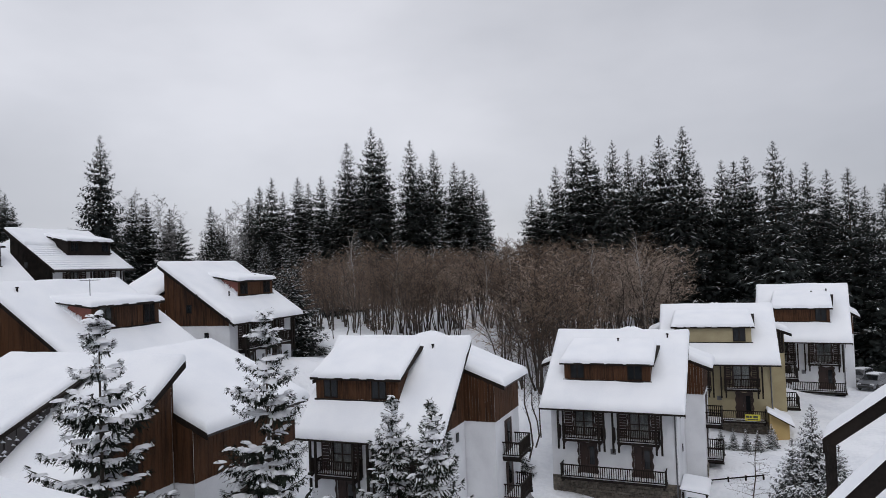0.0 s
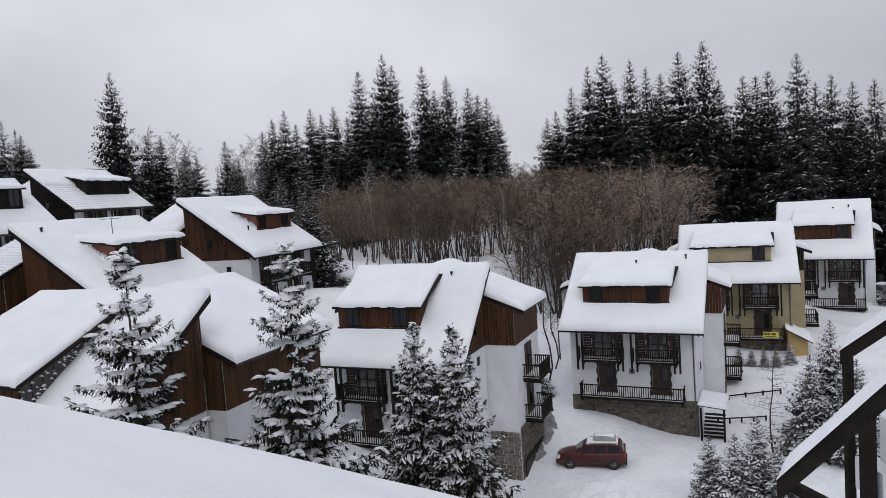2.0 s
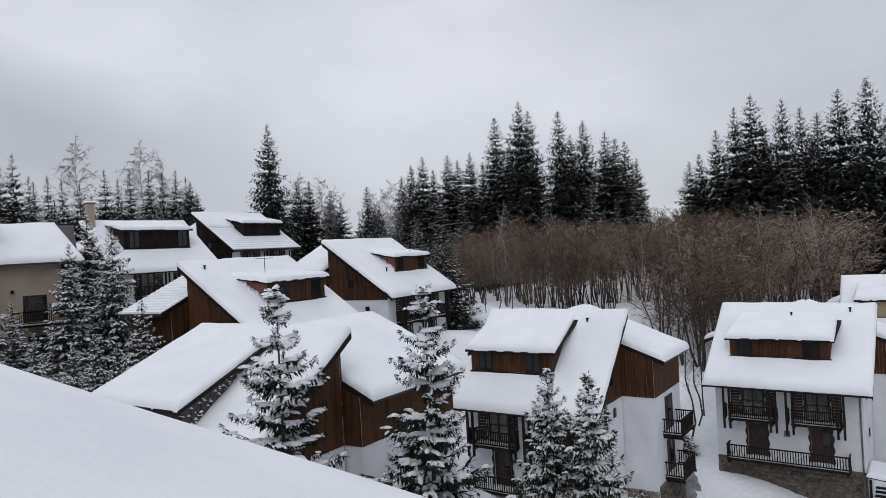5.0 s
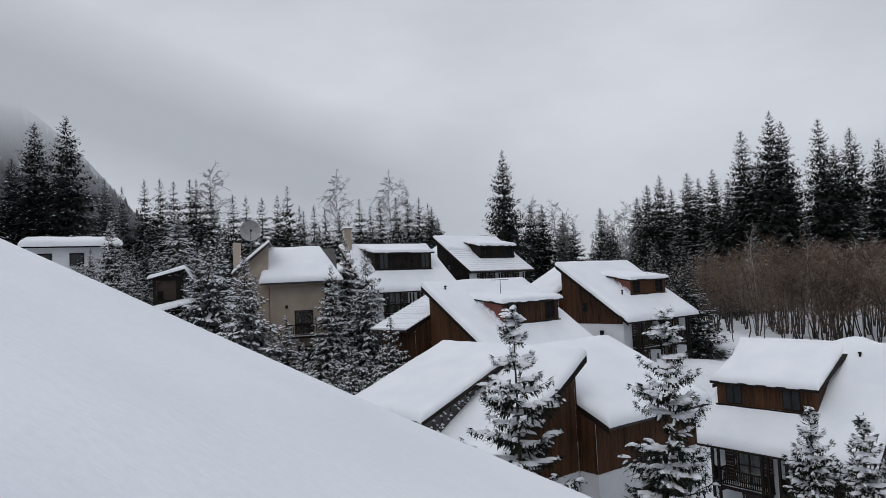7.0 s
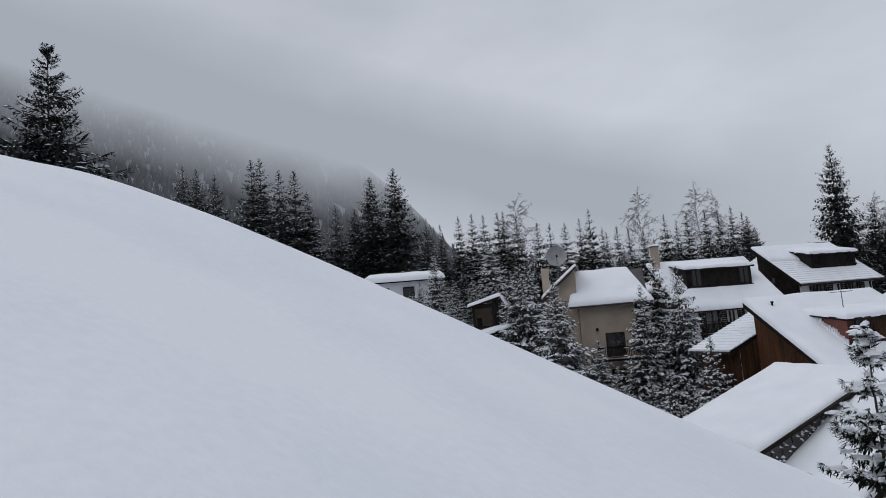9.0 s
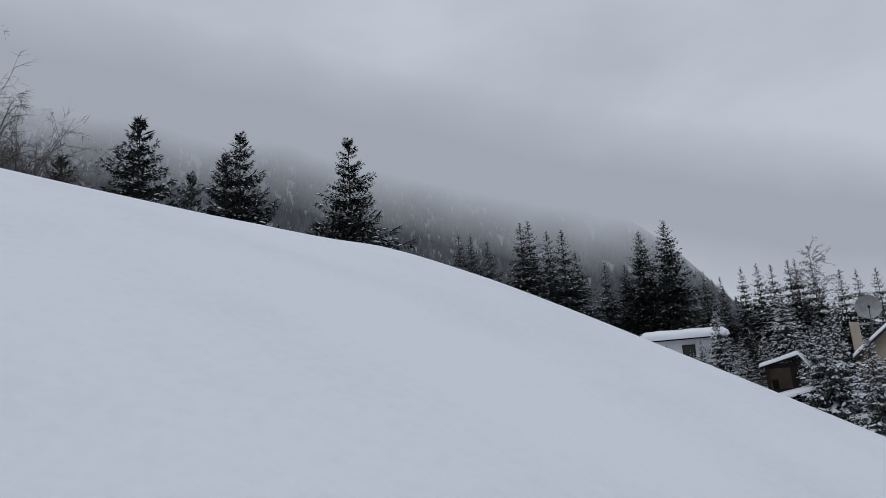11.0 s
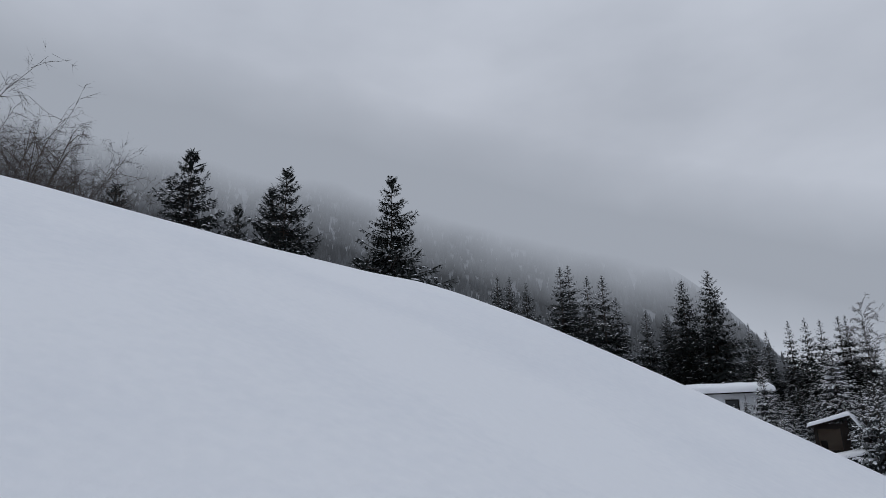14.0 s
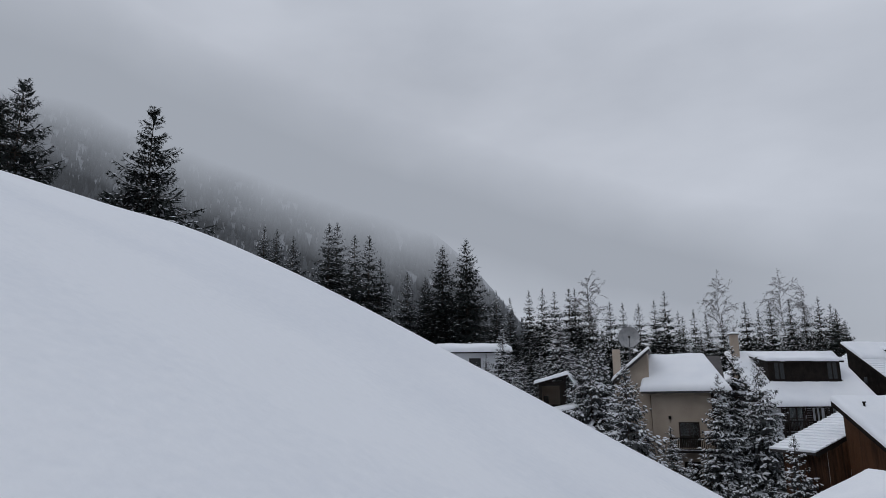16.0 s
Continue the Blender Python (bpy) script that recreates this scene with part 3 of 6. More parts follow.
    # back wall of the front block, which stands above the rear roof
    part("back_wall", Geo().box(-hw, hw, d, d + 0.1, zr(d) - 3.6, zr(d) - 0.22), clad, h)
    # rear block
    if rear:
        g = Geo()
        y0, y1 = d + 0.1, d + d2 - 0.4
        zt, ze = zr(d) - 0.1, zr(d) + 0.3 - rd
        slope = (zt - ze) / (w / 2 + e)
        zs = lambda t: zt - slope * abs(t)
        g.prism([(-rw, y0, lo), (rw, y0, lo), (rw, y0, zs(rw) - 0.2), (0, y0, zt - 0.2), (-rw, y0, zs(rw) - 0.2)], (0, y1 - y0, 0))
        block = part("rear_block", g, wall, h)
        m = Matrix.Translation((0, y0, 0))
        for a, b in ((-rw, -hw + 0.02), (hw - 0.02, rw)):
            lay_planks(planks(lambda u: wood_z, lambda u: zs(u) - 0.22, a, b, 0.21, m, seed=seed + 5), clad, block, single)
        for sx in (-1, 1):
            m2 = Matrix.Translation((sx * rw, 0, 0)) @ Matrix.Rotation(sx * math.pi / 2, 4, "Z")
            a, b = (y0, y1) if sx > 0 else (-y1, -y0)
            lay_planks(planks(lambda u: wood_z, lambda u: zs(rw) - 0.25, a, b, 0.21, m2, seed=seed + 9), clad, block, False)
            rr = part("rear_roof", Geo().prism([(0, y0 + 0.03, zt), (sx * (w / 2 + e - 0.06), y0 + 0.03, zs(w / 2 + e - 0.06)), (sx * (w / 2 + e - 0.06), y0 + 0.03, zs(w / 2 + e - 0.06) - 0.2), (0, y0 + 0.03, zt - 0.2)], (0, d2 - 0.2, 0)), TILE, h)
            q = [(0, y0, zt), (sx * (w / 2 + e), y0, zs(w / 2 + e)), (sx * (w / 2 + e), d + d2, zs(w / 2 + e)), (0, d + d2, zt)]
            if sx < 0:
                q = [q[1], q[0], q[3], q[2]]
            if bare_tiles or (left_open and sx < 0):
                for k in range(int((w / 2 + e) / 0.36)):
                    t = 0.1 + k * 0.36
                    part("tile_course", Geo().prism([(sx * t, y0 + 0.05, zs(t) - 0.03), (sx * t, y0 + 0.05, zs(t) + 0.02), (sx * (t + 0.37), y0 + 0.05, zs(t + 0.37) + 0.085), (sx * (t + 0.37), y0 + 0.05, zs(t + 0.37) - 0.03)], (0, d2 - 0.2, 0)), SNOW, rr, "snow-dusted course of tiles")
            else:
                part("roof_snow", snow_slab(q, snow, 0.4, 0.34, seed + 3 + sx), SNOW, rr, "deep settled snow", True)
            part("verge_board", Geo().prism([(0, y0 - 0.03, zt), (sx * (w / 2 + e), y0 - 0.03, zs(w / 2 + e)), (sx * (w / 2 + e), y0 - 0.03, zs(w / 2 + e) - 0.26), (0, y0 - 0.03, zt - 0.26)], (0, 0.05, 0)), DARK, rr)
        for k in range(side_balconies):
            for sx in (1,):
                m2 = Matrix.Translation((sx * rw, 0, 0)) @ Matrix.Rotation(sx * math.pi / 2, 4, "Z")
                z = -2.7 * (k + 1) + 0.05
                yc = (y0 + y1) / 2
                railing(h, yc - 1.4, yc + 1.4, -1.15, 0.0, z, m=m2, mat=DARK)
                gg = Geo().box(yc - 0.75, yc + 0.75, -0.05, -0.003, z + 0.05, z + 2.15, m2)
                dd = part("balcony_door", gg, DOORWOOD, block)
                part("pane", Geo().box(yc - 0.3, yc + 0.3, -0.065, -0.052, z + 0.6, z + 2.0, m2), CARGLASS, dd)
    # dormer
    if dormer:
        xa, xb, yd, hd = dormer
        hd += 0.3
        zb, zt2 = zr(yd), zr(yd) + hd
        yb = dormer_back
        dm = part("dormer", Geo().prism([(xa, yd, zb - 0.1), (xa, yd, zt2), (xa, yb, zr(yb) + 0.12), (xa, yb, zr(yb) - 0.15)], (xb - xa, 0, 0)), cheek, h, "boarded dormer")
        mm = Matrix.Translation((0, yd, 0))
        part("sill_board", Geo().box(xa - 0.1, xb + 0.1, yd - 0.1, yd - 0.04, zb + snow * 0.6, zb + snow * 0.6 + 0.14), DARK, dm)
        lay_planks(planks(lambda u: zb + snow * 0.4, lambda u: zt2 - 0.02, xa, xb, 0.2, mm, seed=seed + 20), dormer_wood, dm, False)
        for cx in dormer_windows:
            gg = Geo().box(cx - 0.52, cx + 0.52, yd - 0.075, yd - 0.036, zb + 0.42, zb + hd - 0.12)
            win = part("window", gg, DARK, dm)
            for sx in (-1, 1):
                part("pane", Geo().box(cx + sx * 0.25 - 0.19, cx + sx * 0.25 + 0.19, yd - 0.085, yd - 0.077, zb + 0.5, zb + hd - 0.2), CARGLASS, win)
        if cheek is DARK and single:              # lumps of snow caught on the shingled cheek
            lumps, rr = Geo(), random.Random(seed)
            for i in range(70):
                y_ = yd + (yb - yd) * rr.random() ** 1.3 * 0.9
                lo_, hi_ = zr(y_) + snow * 0.7, zt2 + (zr(yb) + 0.12 - zt2) * (y_ - yd) / (yb - yd) - 0.12
                z_, k_ = rr.uniform(lo_, max(lo_ + 0.02, hi_)), rr.uniform(0.03, 0.10)
                lumps.add([(xb, y_ - k_, z_), (xb, y_ + k_ * 1.3, z_ - 0.01), (xb + 0.09, y_ + k_, z_ - 0.02), (xb + 0.08, y_ - k_ * 0.8, z_), (xb + 0.03, y_, z_ + k_ * 0.9)], [(0, 1, 2, 3), (0, 4, 1), (1, 4, 2), (2, 4, 3), (3, 4, 0)])
            part("caught_snow", lumps, SNOW, dm, "lumps of snow on shingles")
            for i in range(9):
                y_ = yd + 0.05 + i * (yb - yd) * 0.095
                top_ = zt2 + (zr(yb) + 0.12 - zt2) * (y_ - yd) / (yb - yd)
                part("shingle", Geo().box(xb, xb + 0.035, y_, y_ + (yb - yd) * 0.085, zr(y_) + 0.1, top_ - 0.06), TILE, dm)
        if cheek is TILE_RED:                     # snow clings in teeth along the red tiled cheek
            fringe, rr = Geo(), random.Random(seed)
            for i in range(22):
                y0_ = yd + (yb - yd) * i / 22
                top = zr(y0_) + snow + 0.10
                fringe.prism([(xa - 0.02, y0_, top - 0.25), (xa - 0.02, y0_ + 0.13, top - 0.2), (xa - 0.02, y0_ + 0.02, top + rr.uniform(0.1, 0.3))], (-0.10, 0, 0))
            part("snow_fringe", fringe, SNOW, dm, "teeth of clinging snow")
        q = [(xa - 0.3, yd - 0.28, zt2 - 0.04), (xb + 0.3, yd - 0.28, zt2 - 0.04), (xb + 0.15, yb + 0.5, zr(yb + 0.5) + 0.14), (xa - 0.15, yb + 0.5, zr(yb + 0.5) + 0.14)]
        part("dormer_roof", Geo().prism([q[0], q[3], (q[3][0], q[3][1], q[3][2] - 0.12), (q[0][0], q[0][1], q[0][2] - 0.16)], (xb - xa + 0.6, 0, 0)), DARK, dm)
        part("dormer_snow", snow_slab(q, snow * 0.8, 0.4, 0.3, seed + 30, 0.05, free=(1, 1, 0, 1)), SNOW, dm, "deep settled snow", True)
    # facade
    if facade:
        for q in ((-2.45, -1.25, -5.25, -3.1, 0.13), (1.45, 2.65, -5.25, -3.1, 0.13), (-2.75, -1.35, -2.5, -0.5, 0.09), (1.2, 2.6, -2.5, -0.5, 0.09)):
            fr = Geo()
            wavy_frame(fr, *q[:4], 0.0, w=q[4])
            part("sawn_frame", fr, DOORWOOD, h)
        for a, b in ((-2.75, -1.35), (1.2, 2.6)):
            window(h, a, b, -2.55, -0.45, 0.0, DOORWOOD, bars=1)
            shutter(h, a - 0.72, a - 0.14, -2.5, -0.5, 0.0)
            shutter(h, b + 0.14, b + 0.72, -2.5, -0.5, 0.0)
            railing(h, a - 0.75, b + 0.75, -0.85, 0.0, -2.62)
            for px in (a - 1.0, a - 0.62, b + 0.55, b + 0.92):
                part("post", Geo().box(px - 0.065, px + 0.065, -0.95, -0.82, -3.35, zr(-0.85) - 0.25), DARK, h)
            for px in (a - 0.95, b + 0.9):
                part("flower_board", Geo().prism([(px, -0.83, -2.7), (px, -0.83, -1.55), (px, -0.45, -1.75), (px, -0.4, -2.5)], (0.05, 0, 0)), DARK, h)
        for a, b in ((-2.45, -1.25), (1.45, 2.65)):
            door = part("door", Geo().box(a, (a + b) / 2 - 0.01, 0.08, 0.14, -5.25, -3.1).box((a + b) / 2 + 0.01, b, 0.08, 0.14, -5.25, -3.1), DOORWOOD, h)
            part("pane", Geo().box((a + b) / 2 + 0.12, b - 0.12, 0.066, 0.078, -4.6, -3.3), CARGLASS, door)
            part("door_handle", Geo().tube(((a + b) / 2 - 0.1, 0.05, -4.25), ((a + b) / 2 - 0.1, 0.05, -4.1), 0.018, 0.018, 6), METAL, door)
        part("vent", Geo().box(-0.2, 0.2, 0.05, 0.1, -3.75, -3.35), METAL, h)
        railing(h, -3.7, 3.7, -1.0, 0.0, -5.35, step=0.16)
        part("downpipe", Geo().tube((hw - 0.15, -0.08, zr(-0.9) - 0.3), (hw - 0.15, -0.08, lo), 0.05, 0.05, 8), METAL, h)
    if lo < -5.8:
        m = Matrix.Translation((0, -0.03, 0))
        part("plinth", Geo().box(-hw - 0.03, hw + 0.03, -0.03, 0.2, lo, -5.52), MORTAR, h)
        stone_face(h, -hw, hw, lo, -5.52, 0.0, m, seed=seed)
        if side_stone:
            m3 = Matrix.Translation((hw + 0.03, 0, 0)) @ Matrix.Rotation(math.pi / 2, 4, "Z")
            stone_face(h, 0.0, d, lo, side_stone, 0.0, m3, seed=seed + 2)
            stone_face(h, hw, rw, lo, -5.9, 0.0, Matrix.Translation((0, d + 0.07, 0)), seed=seed + 3)
        for sx in (1,):
            m2 = Matrix.Translation((sx * (rw + 0.03), 0, 0)) @ Matrix.Rotation(sx * math.pi / 2, 4, "Z")
            stone_face(h, d + 0.1, d + d2 - 0.4, lo, -5.52, 0.0, m2, seed=seed + 1)
    return h


def garage(house, rw, y0, z0):
    """Two plank garage doors in the stone base of the rear block's side."""
    m = Matrix.Translation((rw + 0.03, 0, 0)) @ Matrix.Rotation(math.pi / 2, 4, "Z")
    for k in range(2):
        a = y0 + 0.35 + k * 2.45
        door = part("garage_door", Geo().box(a, a + 2.1, -0.12, -0.075, z0, z0 + 2.2, m), DOORWOOD, house)
        for i in range(7):
            part("plank", Geo().box(a + 0.02 + i * 0.3, a + 0.29 + i * 0.3, -0.15, -0.122, z0 + 0.03, z0 + 2.15, m), DOORWOOD, door)
        part("lintel", Geo().box(a - 0.15, a + 2.25, -0.16, -0.075, z0 + 2.2, z0 + 2.4, m), DARK, house)


def stub(parent, x, y, z, hgt=0.4):
    """A short roof vent with a cap of snow."""
    v = part("roof_vent", Geo().tube((x, y, z), (x, y, z + hgt), 0.055, 0.055, 8).tube((x, y, z + hgt), (x, y, z + hgt + 0.08), 0.11, 0.08, 8), DARK, parent)
    return v


W1, W2 = "white plaster chalet with dark timber balconies, snow-laden roof and stone plinth", "chalet with brown plank gable, snow-laden roofs and a boarded dormer"
chalet_c = chalet(11.8, 49.8, 8.3, -24.1, 10.3, 5.3, 4.8, 5.2, 1.5, 2.9, -0.6, W1, side_balconies=2, seed=1)
chalet_b = chalet(-4.7, 41.5, 8.8, -22.0, 9.9, 4.6, 5.3, 5.8, 2.1, 3.1, -1.6, "white chalet with brown plank gable, corner balconies and garage below", side_balconies=2, seed=2, dormer=(-4.3, 1.5, 0.9, 1.45), dormer_windows=(-3.2, 0.2), side_stone=-7.6)
garage(chalet_b, 9.9 / 2 + 2.1 - 0.7, 4.7, -10.2)
chalet_a = chalet(-17.1, 24.0, 11.0, -20.6, 9.9, 5.6, 4.5, 7.7, 1.0, 3.1, 3.5, "chalet with tall brown plank walls under snow-laden roofs", wood_z=-0.7, side_balconies=1, dormer=(-4.7, 0.95, 0.0, 1.35), dormer_back=5.0, dormer_windows=(-2.4,), cheek=DARK, facade=False, single=True, seed=3, small_side_windows=False)
chalet_h = chalet(-18.0, 40.8, 13.9, 75.0, 10.4, 5.8, 4.8, 4.0, 1.4, 3.0, 6.0, W2, wood_z=-1.2, dormer=(-2.2, 3.6, 1.6, 1.5), dormer_windows=(-1.2, 2.6), cheek=TILE_RED, seed=4, left_open=True, facade=False)
chalet_g = chalet(-15.4, 57.9, 15.2, 71.5, 10.4, 6.0, 4.7, 4.5, 0.6, 2.9, 9.8, W2, wood_z=-0.6, dormer=(-1.2, 4.0, 1.5, 1.35), dormer_windows=(-0.4, 3.0), cheek=TILE_RED, dormer_wood=WOOD, seed=5)
chalet_f = chalet(-36.6, 71.1, 20.0, 71.5, 10.5, 5.4, 4.3, 4.5, 0.4, 3.4, 13.5, "dark boarded chalet with thin snow over its tile courses", wood_z=-2.4, dormer=(-1.6, 4.0, 1.3, 1.3), dormer_wood=DARK, cheek=DARK, dormer_windows=(-0.8, 3.2), bare_tiles=True, seed=6, clad=DARK)
chalet_e = chalet(-40.3, 58.6, 18.3, 64.4, 11.0, 5.6, 4.9, 4.5, 1.0, 3.4, 11.5, "white chalet with dark boarded dormer and a chimney", dormer=(-3.4, 3.4, 1.6, 1.9), dormer_wood=DARK, cheek=DARK, dormer_windows=(-2.4, 2.6), seed=7, clad=DARK, dormer_back=4.8)
chalet_d = chalet(24.2, 61.4, 9.5, -21.3, 10.1, 5.2, 4.6, 4.5, 1.5, 2.9, 2.0, "yellow plaster guest house with timber balconies and a stone plinth", wall=YELLOW, dormer=(-3.6, 2.9, 0.9, 1.5), dormer_wood=YELLOW, cheek=YELLOW, dormer_windows=(-3.0, 1.9), seed=8, side_balconies=2, clad=DARK)
chalet_k = chalet(36.5, 70.4, 10.0, -28.6, 8.9, 5.3, 5.3, 4.5, 1.0, 3.6, 3.2, "grey-white chalet with timber balconies beyond the yellow house", dormer=(-2.6, 2.6, 0.9, 1.5), dormer_windows=(1.8,), seed=9)


# ---- trees ----
UP = np.array([0, 0, 1.0])


def spruce_arrays(height, radius, seed, whorls=40, arms=7, twigs=6, snow=0.3, power=0.75, bare=0.04, droop=0.5, lift=0.25, hang=0.5, wild=0.3,
                  width=0.2, reach_out=0.34, sides=4, puff=0.08, brush=0, bough_snow=0, deep=1.0):
    """A spruce as triangles: needle sprays, the snow lying on them, and its limbs. Boughs stand in loose whorls, droop and turn up at the tip;
    side sprays hang from them, and snow lies on the sprays (snow: how many carry it) and along the boughs (bough_snow)."""
    r = np.random.RandomState(seed)
    nv, nf, sv, sf, bv, bf = [], [], [], [], [], []
    ring = [(math.cos(6.2832 * i / sides), math.sin(6.2832 * i / sides)) for i in range(sides)]

    def blade(a, b, side, w):
        k = len(nv)
        mid = a * 0.45 + b * 0.55
        nv.extend([a, mid + side * w, b, mid - side * w])
        nf.extend([(k, k + 1, k + 2), (k, k + 2, k + 3)])

    def heap(a, b, side, w, h):
        """A cushion of snow from a to b."""
        k, mid, ax = len(sv), (a + b) / 2, (b - a) / 2
        tilt = r.uniform(-0.3, 0.3) * h
        sv.extend([mid + ax * c + side * (w * s * r.uniform(0.75, 1.2)) - UP * (0.18 * h * s * s) for c, s in ring])
        if sides < 6:
            sv.append(mid + UP * h)
            sf.extend([(k + i, k + (i + 1) % sides, k + sides) for i in range(sides)])
            return
        sv.extend([mid + ax * (0.72 * c) + side * (w * 0.72 * s) + UP * (h * r.uniform(0.6, 0.85)) for c, s in ring])
        sv.append(mid + ax * 0.1 + side * tilt + UP * h)
        for i in range(sides):
            j = (i + 1) % sides
            sf.extend([(k + i, k + j, k + sides + j), (k + i, k + sides + j, k + sides + i), (k + sides + i, k + sides + j, k + 2 * sides)])

    for i in range(whorls):
        t = min(0.985, bare + (1 - bare) * (i + r.uniform(-0.3, 0.3)) / (whorls - 1))
        t = max(bare, t)
        reach = radius * (1 - t) ** power * r.uniform(1 - 0.5 * wild, 1 + 0.3 * wild) + 0.02 * radius
        n = max(4, int(round(arms * (0.68 + 0.36 * (1 - t)))))
        ph = r.uniform(0, 6.28)
        for k in range(n):
            an = ph + 6.283 * (k + r.uniform(-0.35, 0.35)) / n
            ln = reach * r.uniform(1 - wild, 1 + 0.45 * wild)
            out, lat = np.array([math.cos(an), math.sin(an), 0.0]), np.array([-math.sin(an), math.cos(an), 0.0])
            rise = 0.10 + 0.45 * t ** 4 - droop * (1 - 0.75 * t) * r.uniform(0.6, 1.35)
            zb, bend = height * t + r.normal(0, 0.25) * height / whorls, r.normal(0, 0.12)
            turn_up = lift * r.uniform(0.6, 1.4)
            pt = lambda s: out * (ln * s) + lat * (bend * ln * s * s) + UP * (zb + ln * (rise * s + turn_up * s * s * s))
            kb, bw = len(bv), 0.016 * ln + 0.008
            p0, p1, p2 = pt(0.01), pt(0.5), pt(0.95)
            bv.extend([p0 + lat * bw, p0 - lat * bw, p0 - UP * bw * 1.6, p1 + lat * bw * 0.7, p1 - lat * bw * 0.7, p1 - UP * bw, p2])
            for q in range(3):
                w = (q + 1) % 3
                bf.extend([(kb + q, kb + w, kb + 3 + w), (kb + q, kb + 3 + w, kb + 3 + q), (kb + 3 + q, kb + 3 + w, kb + 6)])
            m = max(3, int(round(twigs * (0.30 + 0.85 * ln / radius))))
            for j in range(m):
                s = 0.10 + 0.88 * (j + r.uniform(0.0, 1.0)) / m
                a = pt(s)
                for sd in (-1, 1):
                    tl = ln * (reach_out * (1.08 - s) ** 0.7 + 0.05) * r.uniform(0.55, 1.3) + 0.06
                    d = out * r.uniform(0.45, 1.0) + lat * (sd * r.uniform(0.35, 1.0)) + UP * r.normal(-0.08, 0.16)
                    d /= np.linalg.norm(d)
                    b = a + d * tl - UP * (tl * hang * r.uniform(0.0, 0.7))
                    side = np.cross(d, UP)
                    wd = tl * width * r.uniform(0.7, 1.25)
                    blade(a, b, side, wd)
                    blade(a * 0.75 + b * 0.25, a * 0.45 + b * 0.55 - UP * (tl * hang * r.uniform(0.6, 1.3)) + d * tl * 0.1, side, wd * 0.7)
                    for q in range(brush):
                        c = a + (b - a) * r.uniform(0.15, 1.0)
                        e = d * r.uniform(0.3, 1.0) + side * r.normal(0, 0.8) + UP * r.normal(-0.15, 0.6)
                        blade(c, c + e * (0.05 + 0.16 * tl), np.cross(e, [0.3, 0.2, 0.9]), 0.012 + 0.03 * tl)
                    if r.rand() < snow:
                        up = UP * (0.015 + 0.03 * tl)
                        heap(a * 0.92 + b * 0.08 + up, a * 0.1 + b * 0.9 + up, side, wd * r.uniform(0.5, 0.95) * deep, puff * tl * r.uniform(0.6, 1.5) + 0.02)
            for q in range(int(bough_snow * (0.35 + 0.65 * ln / radius))):
                s = r.uniform(0.06, 0.97)
                c, g = pt(s) + UP * 0.03 + lat * r.normal(0, 0.05 * ln * (1.05 - s)), r.uniform(0.55, 1.25) * (1.2 - 0.5 * s) * deep
                heap(c - out * 0.26 * g, c + out * 0.28 * g, lat, 0.085 * g, 0.10 * g)
            tip = pt(1.0)
            blade(pt(0.72), tip + out * 0.06 * ln + UP * 0.03 * ln, lat, 0.06 * ln * (0.5 + width))
            for q in range(brush * 3):
                e = out * r.uniform(0.3, 1.0) + lat * r.normal(0, 0.5) + UP * r.normal(0.1, 0.4)
                blade(tip - out * 0.1, tip + e * 0.16, np.cross(e, [0.3, 0.2, 0.9]), 0.02)
    for q in range(10):                          # the leader, with a few short upright shoots
        an, z = q * 2.4, height * (1 - 0.075 * (q / 10))
        o = np.array([math.cos(an), math.sin(an), 0.5])
        blade(UP * z, UP * z + o * (0.006 * height + 0.012 * q * radius), np.array([-math.sin(an), math.cos(an), 0]), 0.02 + 0.012 * radius)
    k = len(nv)
    nv.extend([UP * height * 0.93 + np.array([0.015 * radius, 0, 0]), UP * height * 0.93 - np.array([0.015 * radius, 0, 0]), UP * height * 1.005])
    nf.append((k, k + 1, k + 2))
    return nv, nf, sv, sf, bv, bf


def conifer_meshes(height, radius, seed, needle=NEEDLE_HAZED, soft_snow=False, **kw):
    nv, nf, sv, sf, bv, bf = spruce_arrays(height, radius, seed, **kw)
    crown = raw_mesh("crown", nv, nf, needle)
    cap = raw_mesh("snow", sv, sf, SNOW_TREE, soft_snow) if sf else None
    boughs = raw_mesh("limbwork", bv, bf, BARK)
    g = Geo()
    n = 8
    for i in range(n):
        a, b = i / n, (i + 1) / n
        g.tube((0, 0, height * a * 0.98), (0, 0, height * b * 0.98), height * 0.010 * (1 - a) + 0.010, height * 0.010 * (1 - b) + 0.010, 7)
    tr = bpy.data.meshes.new("trunk")
    tr.from_pydata(g.v, [], g.f)
    tr.materials.append(BARK)
    return crown, cap, boughs, tr


def plant(name, meshes, x, y, z, scale, turn, label, category, group="", wide=1.0, lean=0.0):
    ob = thing(name, Matrix.Translation((x, y, z)) @ Matrix.Rotation(turn, 4, "Z") @ Matrix.Rotation(lean, 4, "X") @ Matrix.Diagonal((scale * wide, scale * wide, scale, 1)), label, category, group)
    for me in meshes:
        if me is not None:
            tagged(new(me.name.split(".")[0], me), kind="stuff").parent = ob
    return ob


def stand(name, kinds, places, label, category, group, seed, wide=(0.85, 1.2), sink=0.3):
    """Trees whose tops reach the given points."""
    r = random.Random(seed)
    for x, y, top in places:
        height, meshes = r.choice(kinds)
        g = ground_z(x, y) - sink
        plant(name, meshes, x, y, g, (top - g) / height, r.uniform(0, 6.28), label, category, group, r.uniform(*wide))


